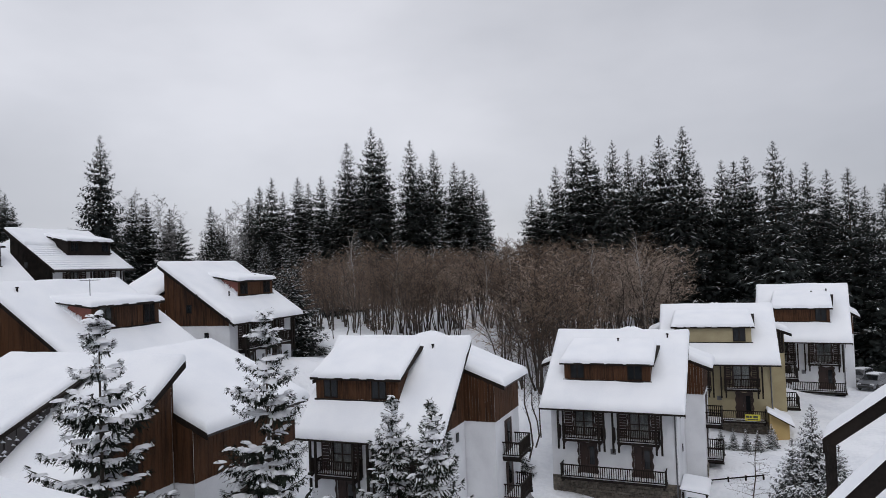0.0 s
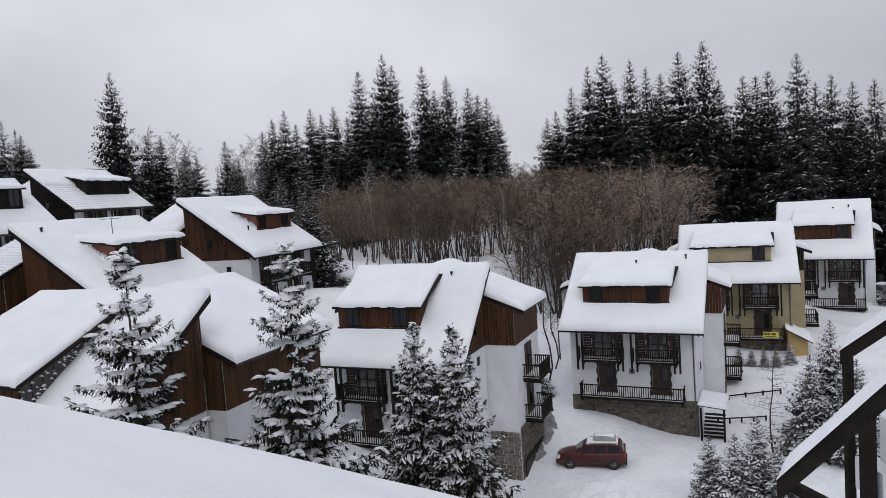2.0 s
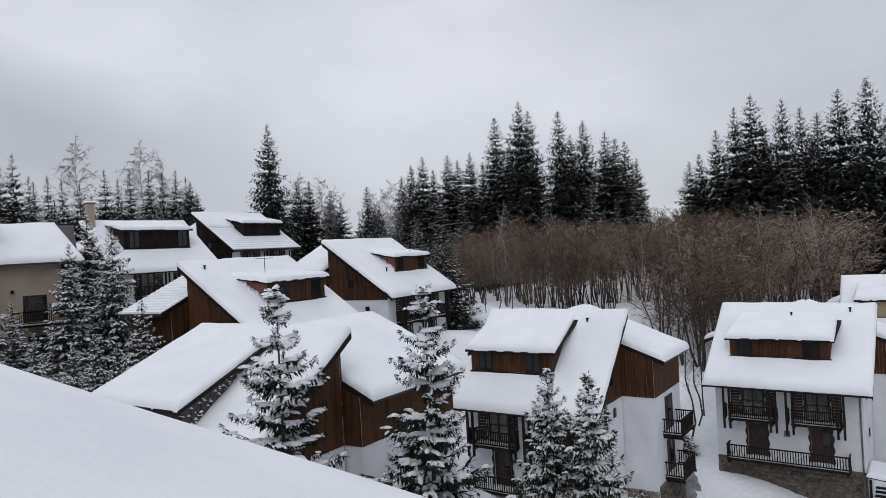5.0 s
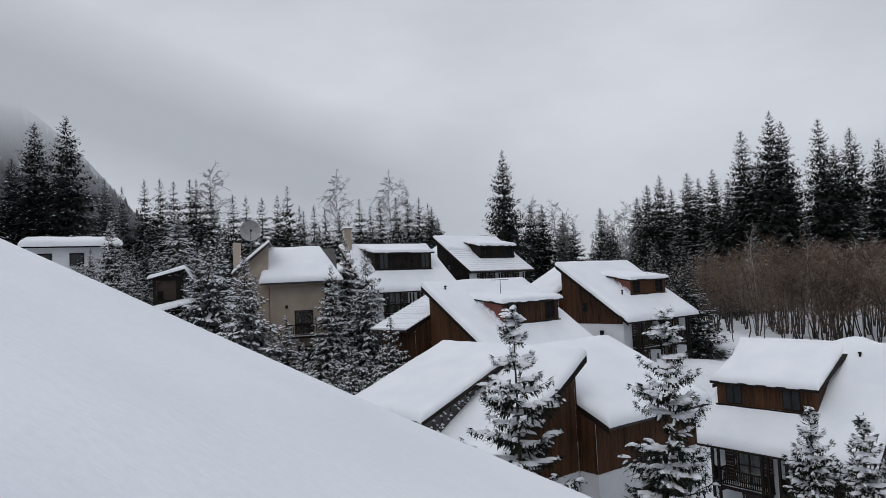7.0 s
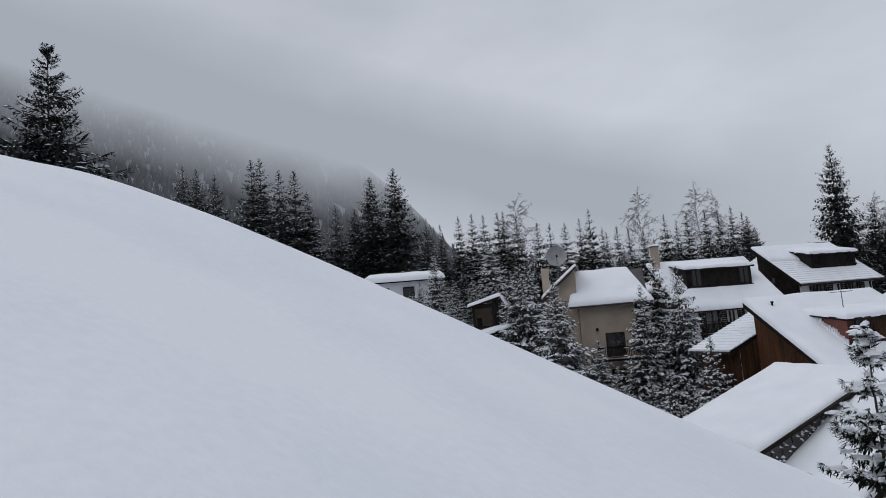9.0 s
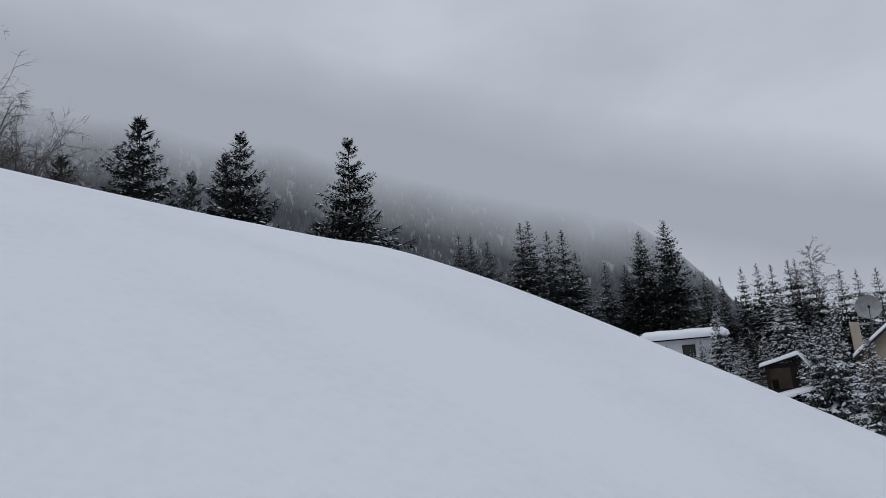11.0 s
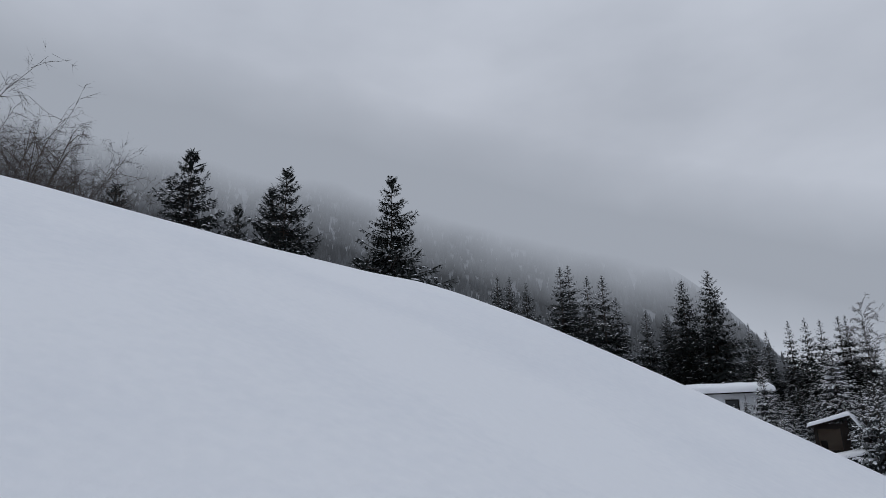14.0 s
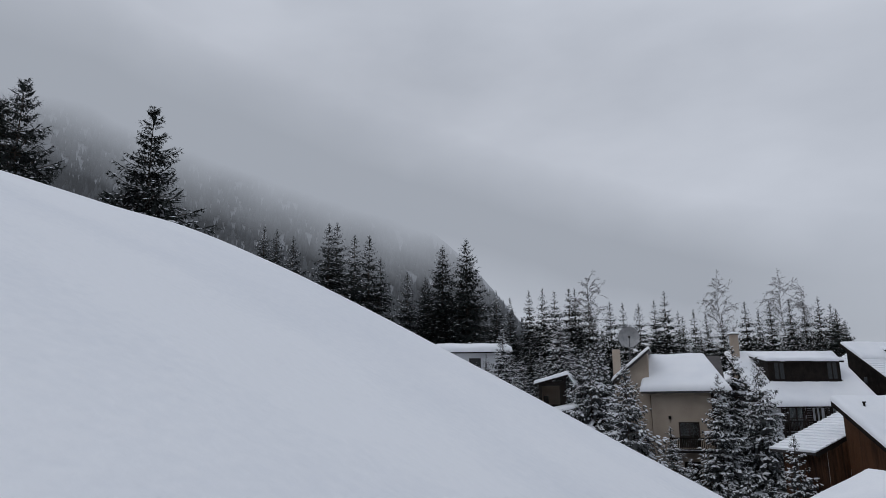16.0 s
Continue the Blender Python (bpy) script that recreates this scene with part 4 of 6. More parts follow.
TALL = [(24.0, conifer_meshes(24, 6.2, s, whorls=44, arms=9, twigs=9, snow=0.16, power=0.76, bare=0.05, droop=0.55, lift=0.20, hang=0.45, wild=0.30, width=0.22, reach_out=0.34, puff=0.03, deep=0.7)) for s in (11, 12, 13, 14, 15)]
FROSTED = [(18.0, conifer_meshes(18, 5.2, s, whorls=32, arms=9, twigs=8, snow=0.36, power=0.92, bare=0.03, droop=0.45, lift=0.18, hang=0.42, wild=0.28, width=0.23, reach_out=0.36, puff=0.04, deep=0.75)) for s in (21, 22, 23, 24)]
LADEN = [(12.0, conifer_meshes(12, 3.9, s, NEEDLE_FROST, True, whorls=26, arms=9, twigs=9, snow=0.55, power=0.88, bare=0.02, droop=0.45, lift=0.15, hang=0.55, wild=0.28, width=0.21, reach_out=0.34, sides=6, puff=0.09, bough_snow=2, deep=0.95)) for s in (31, 32, 33)]
BROAD = [(13.0, conifer_meshes(13, 5.7, s, whorls=33, arms=11, twigs=17, snow=0.14, power=1.0, bare=0.02, droop=0.30, lift=0.16, hang=0.36, wild=0.36, width=0.17, reach_out=0.28, puff=0.04, brush=2, bough_snow=2, deep=0.7)) for s in (41, 42, 43)]

FOREST_RIGHT = [(15.5, 117.0, 30.4), (17.3, 118.8, 31.7), (19.7, 116.4, 35.0), (23.2, 119.8, 39.0), (24.4, 113.4, 39.4), (28.2, 121.8, 34.9), (27.6, 108.6, 37.6), (31.4, 113.8, 37.0), (34.7, 117.0, 36.4), (34.4, 106.6, 37.9), (35.7, 99.9, 37.8),
                (41.8, 110.4, 33.7), (41.2, 99.9, 32.6), (46.7, 108.4, 33.7), (45.8, 102.3, 33.5), (42.2, 86.3, 32.9), (48.5, 94.3, 30.2), (51.1, 95.2, 31.3), (55.2, 97.5, 30.4), (51.3, 85.9, 29.1), (57.0, 91.8, 27.3), (53.5, 82.2, 26.6)]
FOREST_MID = [(-18.5, 136.8, 44.3), (-13.2, 133.4, 46.3), (-12.0, 139.5, 45.4), (-5.8, 135.9, 44.2), (-3.9, 142.0, 40.2), (-1.2, 136.0, 41.9), (2.9, 138.0, 39.6), (4.9, 141.9, 38.7), (6.5, 137.9, 37.4), (9.0, 143.7, 34.6), (-22.4, 143.3, 36.4), (-16.6, 145.1, 40.0)]
FOREST_LEFT = [(-32.4, 131.1, 36.9), (-33.9, 127.6, 34.9), (-37.9, 134.8, 33.7), (-32.0, 138.3, 35.0), (-28.2, 135.1, 37.3), (-27.4, 141.4, 36.9), (-23.1, 132.0, 37.0), (-35.8, 106.1, 29.4), (-35.9, 112.4, 26.7), (-38.5, 100.9, 26.9),
               (-48.7, 107.5, 31.3), (-47.6, 110.2, 31.4), (-49.0, 98.5, 39.4), (-56.5, 88.5, 30.3), (-57.4, 91.5, 28.9), (-46.2, 116.1, 30.2)]
SNOWY_BACK = [(-93.4, 58.4, 36.1), (-95.5, 62.4, 35.5), (-92.1, 63.9, 36.3), (-89.2, 64.5, 36.2), (-84.9, 63.6, 35.1), (-88.3, 69.1, 36.4), (-90.8, 72.3, 37.0), (-86.4, 71.4, 35.3), (-79.0, 69.3, 33.0), (-74.0, 67.3, 32.1), (-75.5, 71.7, 32.4), (-73.9, 73.2, 32.8),
              (-71.5, 72.9, 33.7), (-72.3, 76.2, 31.2), (-72.8, 79.9, 31.7), (-70.2, 79.5, 30.7), (-67.3, 79.4, 30.0), (-66.2, 82.9, 32.2), (-66.1, 85.5, 31.2), (-66.0, 88.0, 32.8), (-62.8, 87.9, 32.4), (-63.6, 92.2, 32.4), (-60.9, 91.6, 32.7), (-60.8, 94.1, 31.8)]
BIG_PAIR = [(-76.4, 39.7, 38.1), (-73.2, 41.4, 38.5), (-81.0, 39.6, 34.8)]
SNOWY_NEAR = [(-49.1, 31.0, 24.3), (-46.5, 27.8, 22.1), (-52.7, 39.8, 26.1), (-50.6, 35.9, 23.0), (-39.3, 31.1, 22.1), (-41.5, 34.7, 23.2), (-32.9, 29.4, 20.7), (-38.6, 46.0, 22.7), (-34.8, 43.9, 21.6), (-35.6, 40.6, 20.3), (-25.7, 30.7, 15.1), (-50.0, 33.4, 22.4)]
ROOF_TREES = [(-30.3, 1.6, 30.9), (-33.2, -3.5, 32.3), (-30.5, -7.5, 31.8), (-41.8, -7.2, 33.3), (-43.9, -15.2, 35.2), (-36.1, -4.5, 32.3)]
SLOPE_GROUP = [(-97.9, 21.8, 43.7), (-99.4, 24.0, 43.9), (-96.9, 25.9, 42.4), (-80.2, 25.8, 40.4), (-81.8, 27.4, 41.1), (-75.4, 27.4, 38.0), (-72.9, 28.3, 37.5), (-74.3, 30.3, 35.3), (-76.7, 34.9, 34.4), (-94.0, 15.6, 39.7)]

DARKTREE, FROSTTREE, LADENTREE = "tall dark spruce with snow dusted on its boughs", "spruce with frosted boughs at the wood's edge", "young spruce bowed under fresh snow"
stand("spruce", TALL, FOREST_RIGHT, DARKTREE, "tree", "spruces of the wood", 1, (0.85, 1.15))
stand("spruce", TALL, FOREST_MID, DARKTREE, "tree", "spruces of the wood", 2, (0.85, 1.1))
stand("spruce", TALL, FOREST_LEFT, DARKTREE, "tree", "spruces of the wood", 3, (0.95, 1.25))
stand("spruce", FROSTED, SNOWY_BACK, FROSTTREE, "tree", "frosted spruces behind the village", 4, (0.85, 1.15))
stand("spruce", TALL, BIG_PAIR, DARKTREE, "tree", "spruces behind the village", 5, (1.0, 1.15))
stand("spruce", LADEN, SNOWY_NEAR, LADENTREE, "tree", "laden spruces among the houses", 6, (0.88, 1.12))
stand("spruce", BROAD, ROOF_TREES, "broad spruce with snow on its boughs behind the roof ridge", "tree", "spruces by the hotel", 7, (0.9, 1.05))
stand("spruce", FROSTED, SLOPE_GROUP, FROSTTREE, "tree", "frosted spruces behind the village", 8, (1.0, 1.25))
_r = random.Random(5)
stand("spruce", FROSTED, [(x, 103 + _r.uniform(0, 9), 22.5 + _r.uniform(-2, 2.5)) for x in np.arange(-42, -12, 3.2)], FROSTTREE, "tree", "spruces of the wood", 21)
stand("spruce", TALL, [(x, 118 + _r.uniform(0, 14) - 0.35 * (x - 15), 31 + _r.uniform(-2.5, 2.5) - max(0, x - 30) * 0.12) for x in np.arange(19, 66, 2.4)], DARKTREE, "tree", "spruces of the wood", 9)
stand("spruce", FROSTED, [(x, 122 + _r.uniform(0, 18), 26 + _r.uniform(-2, 3)) for x in np.arange(-44, 12, 4.0)], FROSTTREE, "tree", "spruces of the wood", 10)
stand("spruce", FROSTED, [(-62 - _r.uniform(0, 34), y, 27.5 + _r.uniform(-2.5, 2.0)) for y in np.arange(46, 98, 2.2)], FROSTTREE, "tree", "frosted spruces behind the village", 11, (0.8, 1.05))
stand("spruce", FROSTED, [(-14.7, 66.4, 20.9), (-25.0, 96.8, 22.9), (-30.8, 105.6, 23.5), (-33.1, 99.6, 23.3)], "spruce with drooping snowy boughs beside a chalet", "tree", "", 12, (1.3, 1.5))
stand("spruce", LADEN, [(12.5, 36.2, 4.7), (13.1, 34.2, 5.5), (14.6, 35.0, 6.1), (15.1, 33.5, 5.2), (15.1, 37.5, 3.7), (23.7, 45.0, 8.7), (21.1, 42.5, 7.2), (23.1, 41.0, 7.1), (5.4, 54.7, 5.6)], "young spruce heavy with snow beside the lane", "tree", "spruces by the lane", 13, (1.1, 1.35))
stand("conifer_shrub", LADEN, [(22.7, 57.7, 4.3), (23.6, 57.3, 4.3), (24.5, 57.0, 4.3), (25.3, 56.6, 4.2), (26.7, 57.1, 4.6)], "small snow-capped conifer in a garden row", "shrub", "conifers in a row", 14, (0.9, 1.1))

# the four nearest trees, more finely built
NEAR_A = conifer_meshes(15.0, 4.4, 51, NEEDLE_GREEN, True, whorls=22, arms=8, twigs=20, snow=0.27, power=0.88, bare=0.05, droop=0.28, lift=0.26, hang=0.55, wild=0.38, width=0.13, reach_out=0.25, sides=6, puff=0.17, brush=7, bough_snow=9, deep=1.15)
NEAR_B = conifer_meshes(16.0, 4.3, 52, NEEDLE_GREEN, True, whorls=24, arms=8, twigs=20, snow=0.27, power=0.86, bare=0.05, droop=0.32, lift=0.24, hang=0.55, wild=0.38, width=0.13, reach_out=0.25, sides=6, puff=0.17, brush=7, bough_snow=9, deep=1.15)
NEAR_C = conifer_meshes(13.0, 4.0, 53, NEEDLE_GREEN, True, whorls=28, arms=9, twigs=18, snow=0.50, power=0.90, bare=0.03, droop=0.58, lift=0.26, hang=0.65, wild=0.3, width=0.13, reach_out=0.26, sides=6, puff=0.12, brush=4, bough_snow=5, deep=1.0)
for meshes, hgt, x, y, top in ((NEAR_A, 15.0, -9.9, 19.7, 17.6), (NEAR_B, 16.0, -5.8, 22.3, 17.3), (NEAR_C, 13.0, -2.5, 30.9, 12.8), (NEAR_C, 13.0, -0.7, 30.0, 12.7)):
    z = ground_z(x, y) - 0.3
    plant("spruce", meshes, x, y, z, (top - z) / hgt, x * 3.0, "spruce with snow piled on each bough before the chalets", "tree", "spruces before the chalets", {-9.9: 1.12, -5.8: 1.04}.get(x, 1.0))


# ---- bare trees and the thicket ----
def twig_arrays(height, seed, stems=1, clear=0.3, boughs=26, long=0.30, rise=0.8, sag=0.3, fine=9, finest=4, wide=0.03, fan=0.1, rad=0.010, power=0.6):
    """A leafless tree: stems run up to its top, boughs leave them above the clear part, and each bough forks into sprays of fine twigs.
    rise: how steeply boughs climb; sag: how far their ends hang; fan: how far stems lean apart."""
    r = np.random.RandomState(seed)
    v, f, heavy = [], [], []

    def rod(p, q, a, b):
        d = q - p
        d = d / (np.linalg.norm(d) + 1e-9)
        side = np.cross(d, [0.31, 0.52, 0.79])
        side /= np.linalg.norm(side)
        other, k = np.cross(d, side), len(v)
        for c, w in ((p, a), (q, b)):
            v.extend([c + side * (w * math.cos(2.094 * i)) + other * (w * math.sin(2.094 * i)) for i in range(3)])
        for i in range(3):
            j = (i + 1) % 3
            f.extend([(k + i, k + j, k + 3 + j), (k + i, k + 3 + j, k + 3 + i)])
            heavy.extend([True, True])

    def sliver(p, q, w):
        k, d = len(v), q - p
        side = np.cross(d, [r.normal(), r.normal(), 0.4])
        side /= np.linalg.norm(side) + 1e-9
        v.extend([p + side * w, p - side * w, q])
        f.append((k, k + 1, k + 2))
        heavy.append(False)

    for st in range(stems):
        an = 6.283 * (st + r.uniform(-0.3, 0.3)) / stems
        top_h = height * (1.0 if st == 0 else r.uniform(0.8, 0.98))
        lean = np.array([math.cos(an), math.sin(an), 0]) * (fan * height * (r.uniform(0.5, 1.2) if stems > 1 else 0.2))
        kink = r.normal(0, 0.02 * height, (6, 3))
        kink[0] = kink[0] * 0
        axis = lambda s: lean * (0.12 * (stems > 1) + s ** 1.3) + UP * (top_h * s) + (kink[min(5, int(s * 5))] * (1 - (s * 5) % 1) + kink[min(5, int(s * 5) + 1)] * ((s * 5) % 1)) * (1, 1, 0)
        for i in range(7):
            rod(axis(i / 7), axis((i + 1) / 7), rad * height * (1 - i / 7) ** 0.9 + wide * 0.5, rad * height * (1 - (i + 1) / 7) ** 0.9 + wide * 0.4)
        for i in range(boughs):
            s = clear + (0.98 - clear) * (i + r.uniform(0, 1)) / boughs
            up = (s - clear) / (1 - clear)
            ln = height * long * (1 - up * 0.92) ** power * (0.45 + 0.55 * min(1, up * 4)) * r.uniform(0.6, 1.25)
            a2 = r.uniform(0, 6.283)
            out = np.array([math.cos(a2), math.sin(a2), 0])
            base, climb = axis(s), rise * r.uniform(0.7, 1.3)
            hang = sag * r.uniform(0.4, 1.5)
            pt = lambda u: base + out * (ln * u) + UP * (ln * (climb * u - hang * u ** 2.6))
            rod(pt(0), pt(0.45), rad * height * 0.26, wide * 0.7)
            rod(pt(0.45), pt(0.95), wide * 0.7, wide * 0.3)
            for j in range(fine):
                u = 0.15 + 0.85 * (j + r.uniform(0, 1)) / fine
                p = pt(u)
                d = out * r.uniform(0.2, 1.0) + r.normal(0, 0.55, 3) + UP * (climb * 0.45 - hang * u * 1.1)
                d /= np.linalg.norm(d)
                tl = ln * r.uniform(0.18, 0.42)
                q = p + d * tl
                sliver(p, q, wide * 0.6)
                for _ in range(finest):
                    c = p + (q - p) * r.uniform(0.25, 1.0)
                    e = d + r.normal(0, 0.6, 3) - UP * hang * 0.5
                    sliver(c, c + e / np.linalg.norm(e) * tl * r.uniform(0.35, 0.75), wide * 0.42)
    return np.array(v), np.array(f), np.array(heavy)


def bare_kinds(height, seeds, bark, twigs, **kw):
    """Leafless trees as (height, (trunk, crown))."""
    out = []
    for s in seeds:
        v, f, heavy = twig_arrays(height, s, **kw)
        v = v * (height / v[:, 2].max())
        out.append((height, (raw_mesh("trunk", v, f[heavy], bark), raw_mesh("crown", v, f[~heavy], twigs))))
    return out


def thicket():
    """The leafless thicket on the slope: round-crowned many-stemmed trees, thinner towards the open snow below."""
    alder = bare_kinds(9.0, (60, 61, 62, 63, 64, 65), TWIG_DARK, TWIG, stems=4, clear=0.30, boughs=17, long=0.27, rise=0.75, sag=0.12, fine=8, finest=4, wide=0.034, fan=0.20, rad=0.007, power=0.42)
    pale = bare_kinds(9.0, (66, 67), TWIG_DARK, TWIG_PALE, stems=4, clear=0.30, boughs=17, long=0.27, rise=0.7, sag=0.15, fine=8, finest=4, wide=0.036, fan=0.20, rad=0.007, power=0.42)
    r, n, tries = np.random.RandomState(8), 0, 0
    spots = []
    while n < 165 and tries < 9000:
        tries += 1
        x, y = r.uniform(-18, 35), r.uniform(60, 112)
        edge = 71.0 + r.uniform(-1.5, 2.5) - 7.0 * math.exp(-((x - 8) / 6.5) ** 2) + max(0, -8 - x) * 0.4
        if y < edge or x > 0.325 * y or (y < 77 and r.rand() < 0.35) or (x > 16 and y < 75) or (x < -9 and y < 84 and r.rand() < 0.6):
            continue
        room = 1.5 if y < 80 else 2.5
        if any((x - a) ** 2 + (y - b) ** 2 < room * room for a, b in spots):
            continue
        spots.append((x, y))
        g = ground_z(x, y) - 0.15
        top = 20.7 + max(0, y - 92) * 0.11 + 2.0 * noise.noise(Vector((x * 0.13, y * 0.13, 3))) + r.uniform(-2.2, 0.9) - max(0, 76 - y) * 0.28
        s = max(0.5, min(1.6, (top - g) / 9.0))
        light = (x > 15 and y < 92 and r.rand() < 0.75) or r.rand() < 0.15
        kind = (pale if light else alder)[r.randint(2 if light else 6)][1]
        plant("bare_tree", kind, x, y, g, s, r.uniform(0, 6.28), "frosted pale-brown leafless tree of the thicket" if light else "brown many-stemmed leafless tree of the thicket", "tree", "trees of the thicket", r.uniform(0.9, 1.25))
        n += 1


thicket()

BIRCH_KINDS = bare_kinds(14.0, (71, 72, 73), TWIG_GREY, TWIG_GREY, stems=1, clear=0.22, boughs=56, long=0.20, rise=1.1, sag=0.7, fine=10, finest=6, wide=0.034, rad=0.006, power=0.42)
BUSH_KINDS = bare_kinds(9.0, (81, 82, 83), TWIG_DARK, TWIG_DARK, stems=3, clear=0.15, boughs=44, long=0.26, rise=1.7, sag=0.9, fine=12, finest=5, wide=0.008, fan=0.16, rad=0.005, power=0.45)
STEM_GREY = bare_kinds(11.0, (94, 95), BIRCH_BARK, TWIG, stems=1, clear=0.35, boughs=24, long=0.17, rise=1.5, sag=0.2, fine=6, finest=3, wide=0.022, rad=0.007)
STEM_KINDS = bare_kinds(11.0, (91, 92, 93), BARK, TWIG_DARK, stems=1, clear=0.30, boughs=22, long=0.18, rise=1.3, sag=0.15, fine=6, finest=3, wide=0.020, rad=0.008)
LARCH_KINDS = bare_kinds(7.0, (97,), BARK, TWIG_DARK, stems=1, clear=0.12, boughs=46, long=0.24, rise=0.15, sag=0.1, fine=7, finest=2, wide=0.012, rad=0.008, power=0.9)
stand("birch", BIRCH_KINDS, [(-86.0, 71.9, 39.3), (-72.4, 85.5, 38.1), (-65.7, 90.8, 37.6), (-64.6, 94.0, 35.9), (-47.3, 115.7, 33.1), (-36.1, 119.7, 32.1), (-42.8, 110.0, 30.4), (-50.1, 111.2, 33.6), (-36.0, 114.5, 30.1), (-39.8, 121.6, 30.4)],
      "bare birch with frosted twigs rising over spruces", "tree", "bare birches", 15, (0.8, 1.1))
stand("bare_tree", BUSH_KINDS, [(-21.3, -12.1, 30.9), (-24.0, -11.3, 30.0), (-25.4, -10.5, 30.0), (-20.8, -14.1, 31.0), (-23.0, -14.5, 31.5)] + [(-23.6, -14.1, 30.6), (-22.5, -11.9, 29.8), (-26.5, -12.9, 30.7), (-23.3, -10.3, 29.2), (-26.5, -10.5, 29.8), (-22.2, -14.4, 30.1)], "leafless tree with arching twigs beyond the roof", "tree", "leafless trees by the hotel", 16, (0.9, 1.1))
stand("bare_tree", STEM_KINDS, [(-11.5 + 1.6 * i + 0.5 * math.sin(i * 5), 70.5 + 1.2 * math.sin(i * 2.3), 18.5 + 1.5 * math.sin(i * 1.7)) for i in range(5)], "slender leafless tree standing in snow at the thicket's edge", "tree", "trees at the thicket's edge", 17)
stand("bare_tree", STEM_KINDS, [(4.5 + 0.9 * i, 57 + 2.2 * math.sin(i * 2.1) + 0.5 * i, 13.5 + 2.0 * math.sin(i * 1.3)) for i in range(7)], "slender leafless tree standing in snow between two chalets", "tree", "trees between the chalets", 18)
stand("birch", STEM_GREY, [(-0.8, 80.0, 21.7), (-11.1, 83.3, 24.0), (22.7, 78.8, 22.4), (16.8, 76.2, 20.9), (-5.2, 75.8, 21.4), (4.7, 73.9, 19.8), (7.6, 78.7, 20.4)], "pale slender birch rising out of the thicket", "tree", "birches in the thicket", 22)
stand("spruce", LADEN, [(-32.1, 30.2, 15.9), (-29.8, 31.1, 15.2), (-27.8, 31.6, 14.6), (-24.9, 31.4, 14.5), (-34.0, 34.0, 16.8), (-26.3, 35.4, 16.5), (-52.0, 30.2, 22.5), (-43.5, 28.6, 20.8)], LADENTREE, "tree", "laden spruces among the houses", 23, (0.9, 1.2))
stand("spruce", LADEN, [(-53.1, 33.5, 24.9), (-53.4, 40.0, 26.2), (-38.1, 31.0, 22.2), (-32.4, 29.0, 20.5)], LADENTREE, "tree", "laden spruces among the houses", 24, (1.0, 1.25))
stand("larch", LARCH_KINDS, [(18.6, 42.1, 8.4)], "leafless larch beside the lane", "tree", "", 19)
stand("bare_tree", BUSH_KINDS, [(-34.5, 31.5, 17.0), (-36.5, 33.0, 16.0)], "leafless garden tree before the cream house", "tree", "", 20)


# ---- the mountain side behind, lost in cloud ----
def cloud_base(a):
    """The height, in degrees over the eye, at which the cloud begins, by the bearing a in degrees to the left of +y."""
    return 8.0 + (a - 55) * 0.29 if a < 90 else 18.15 + (a - 90) * 0.10


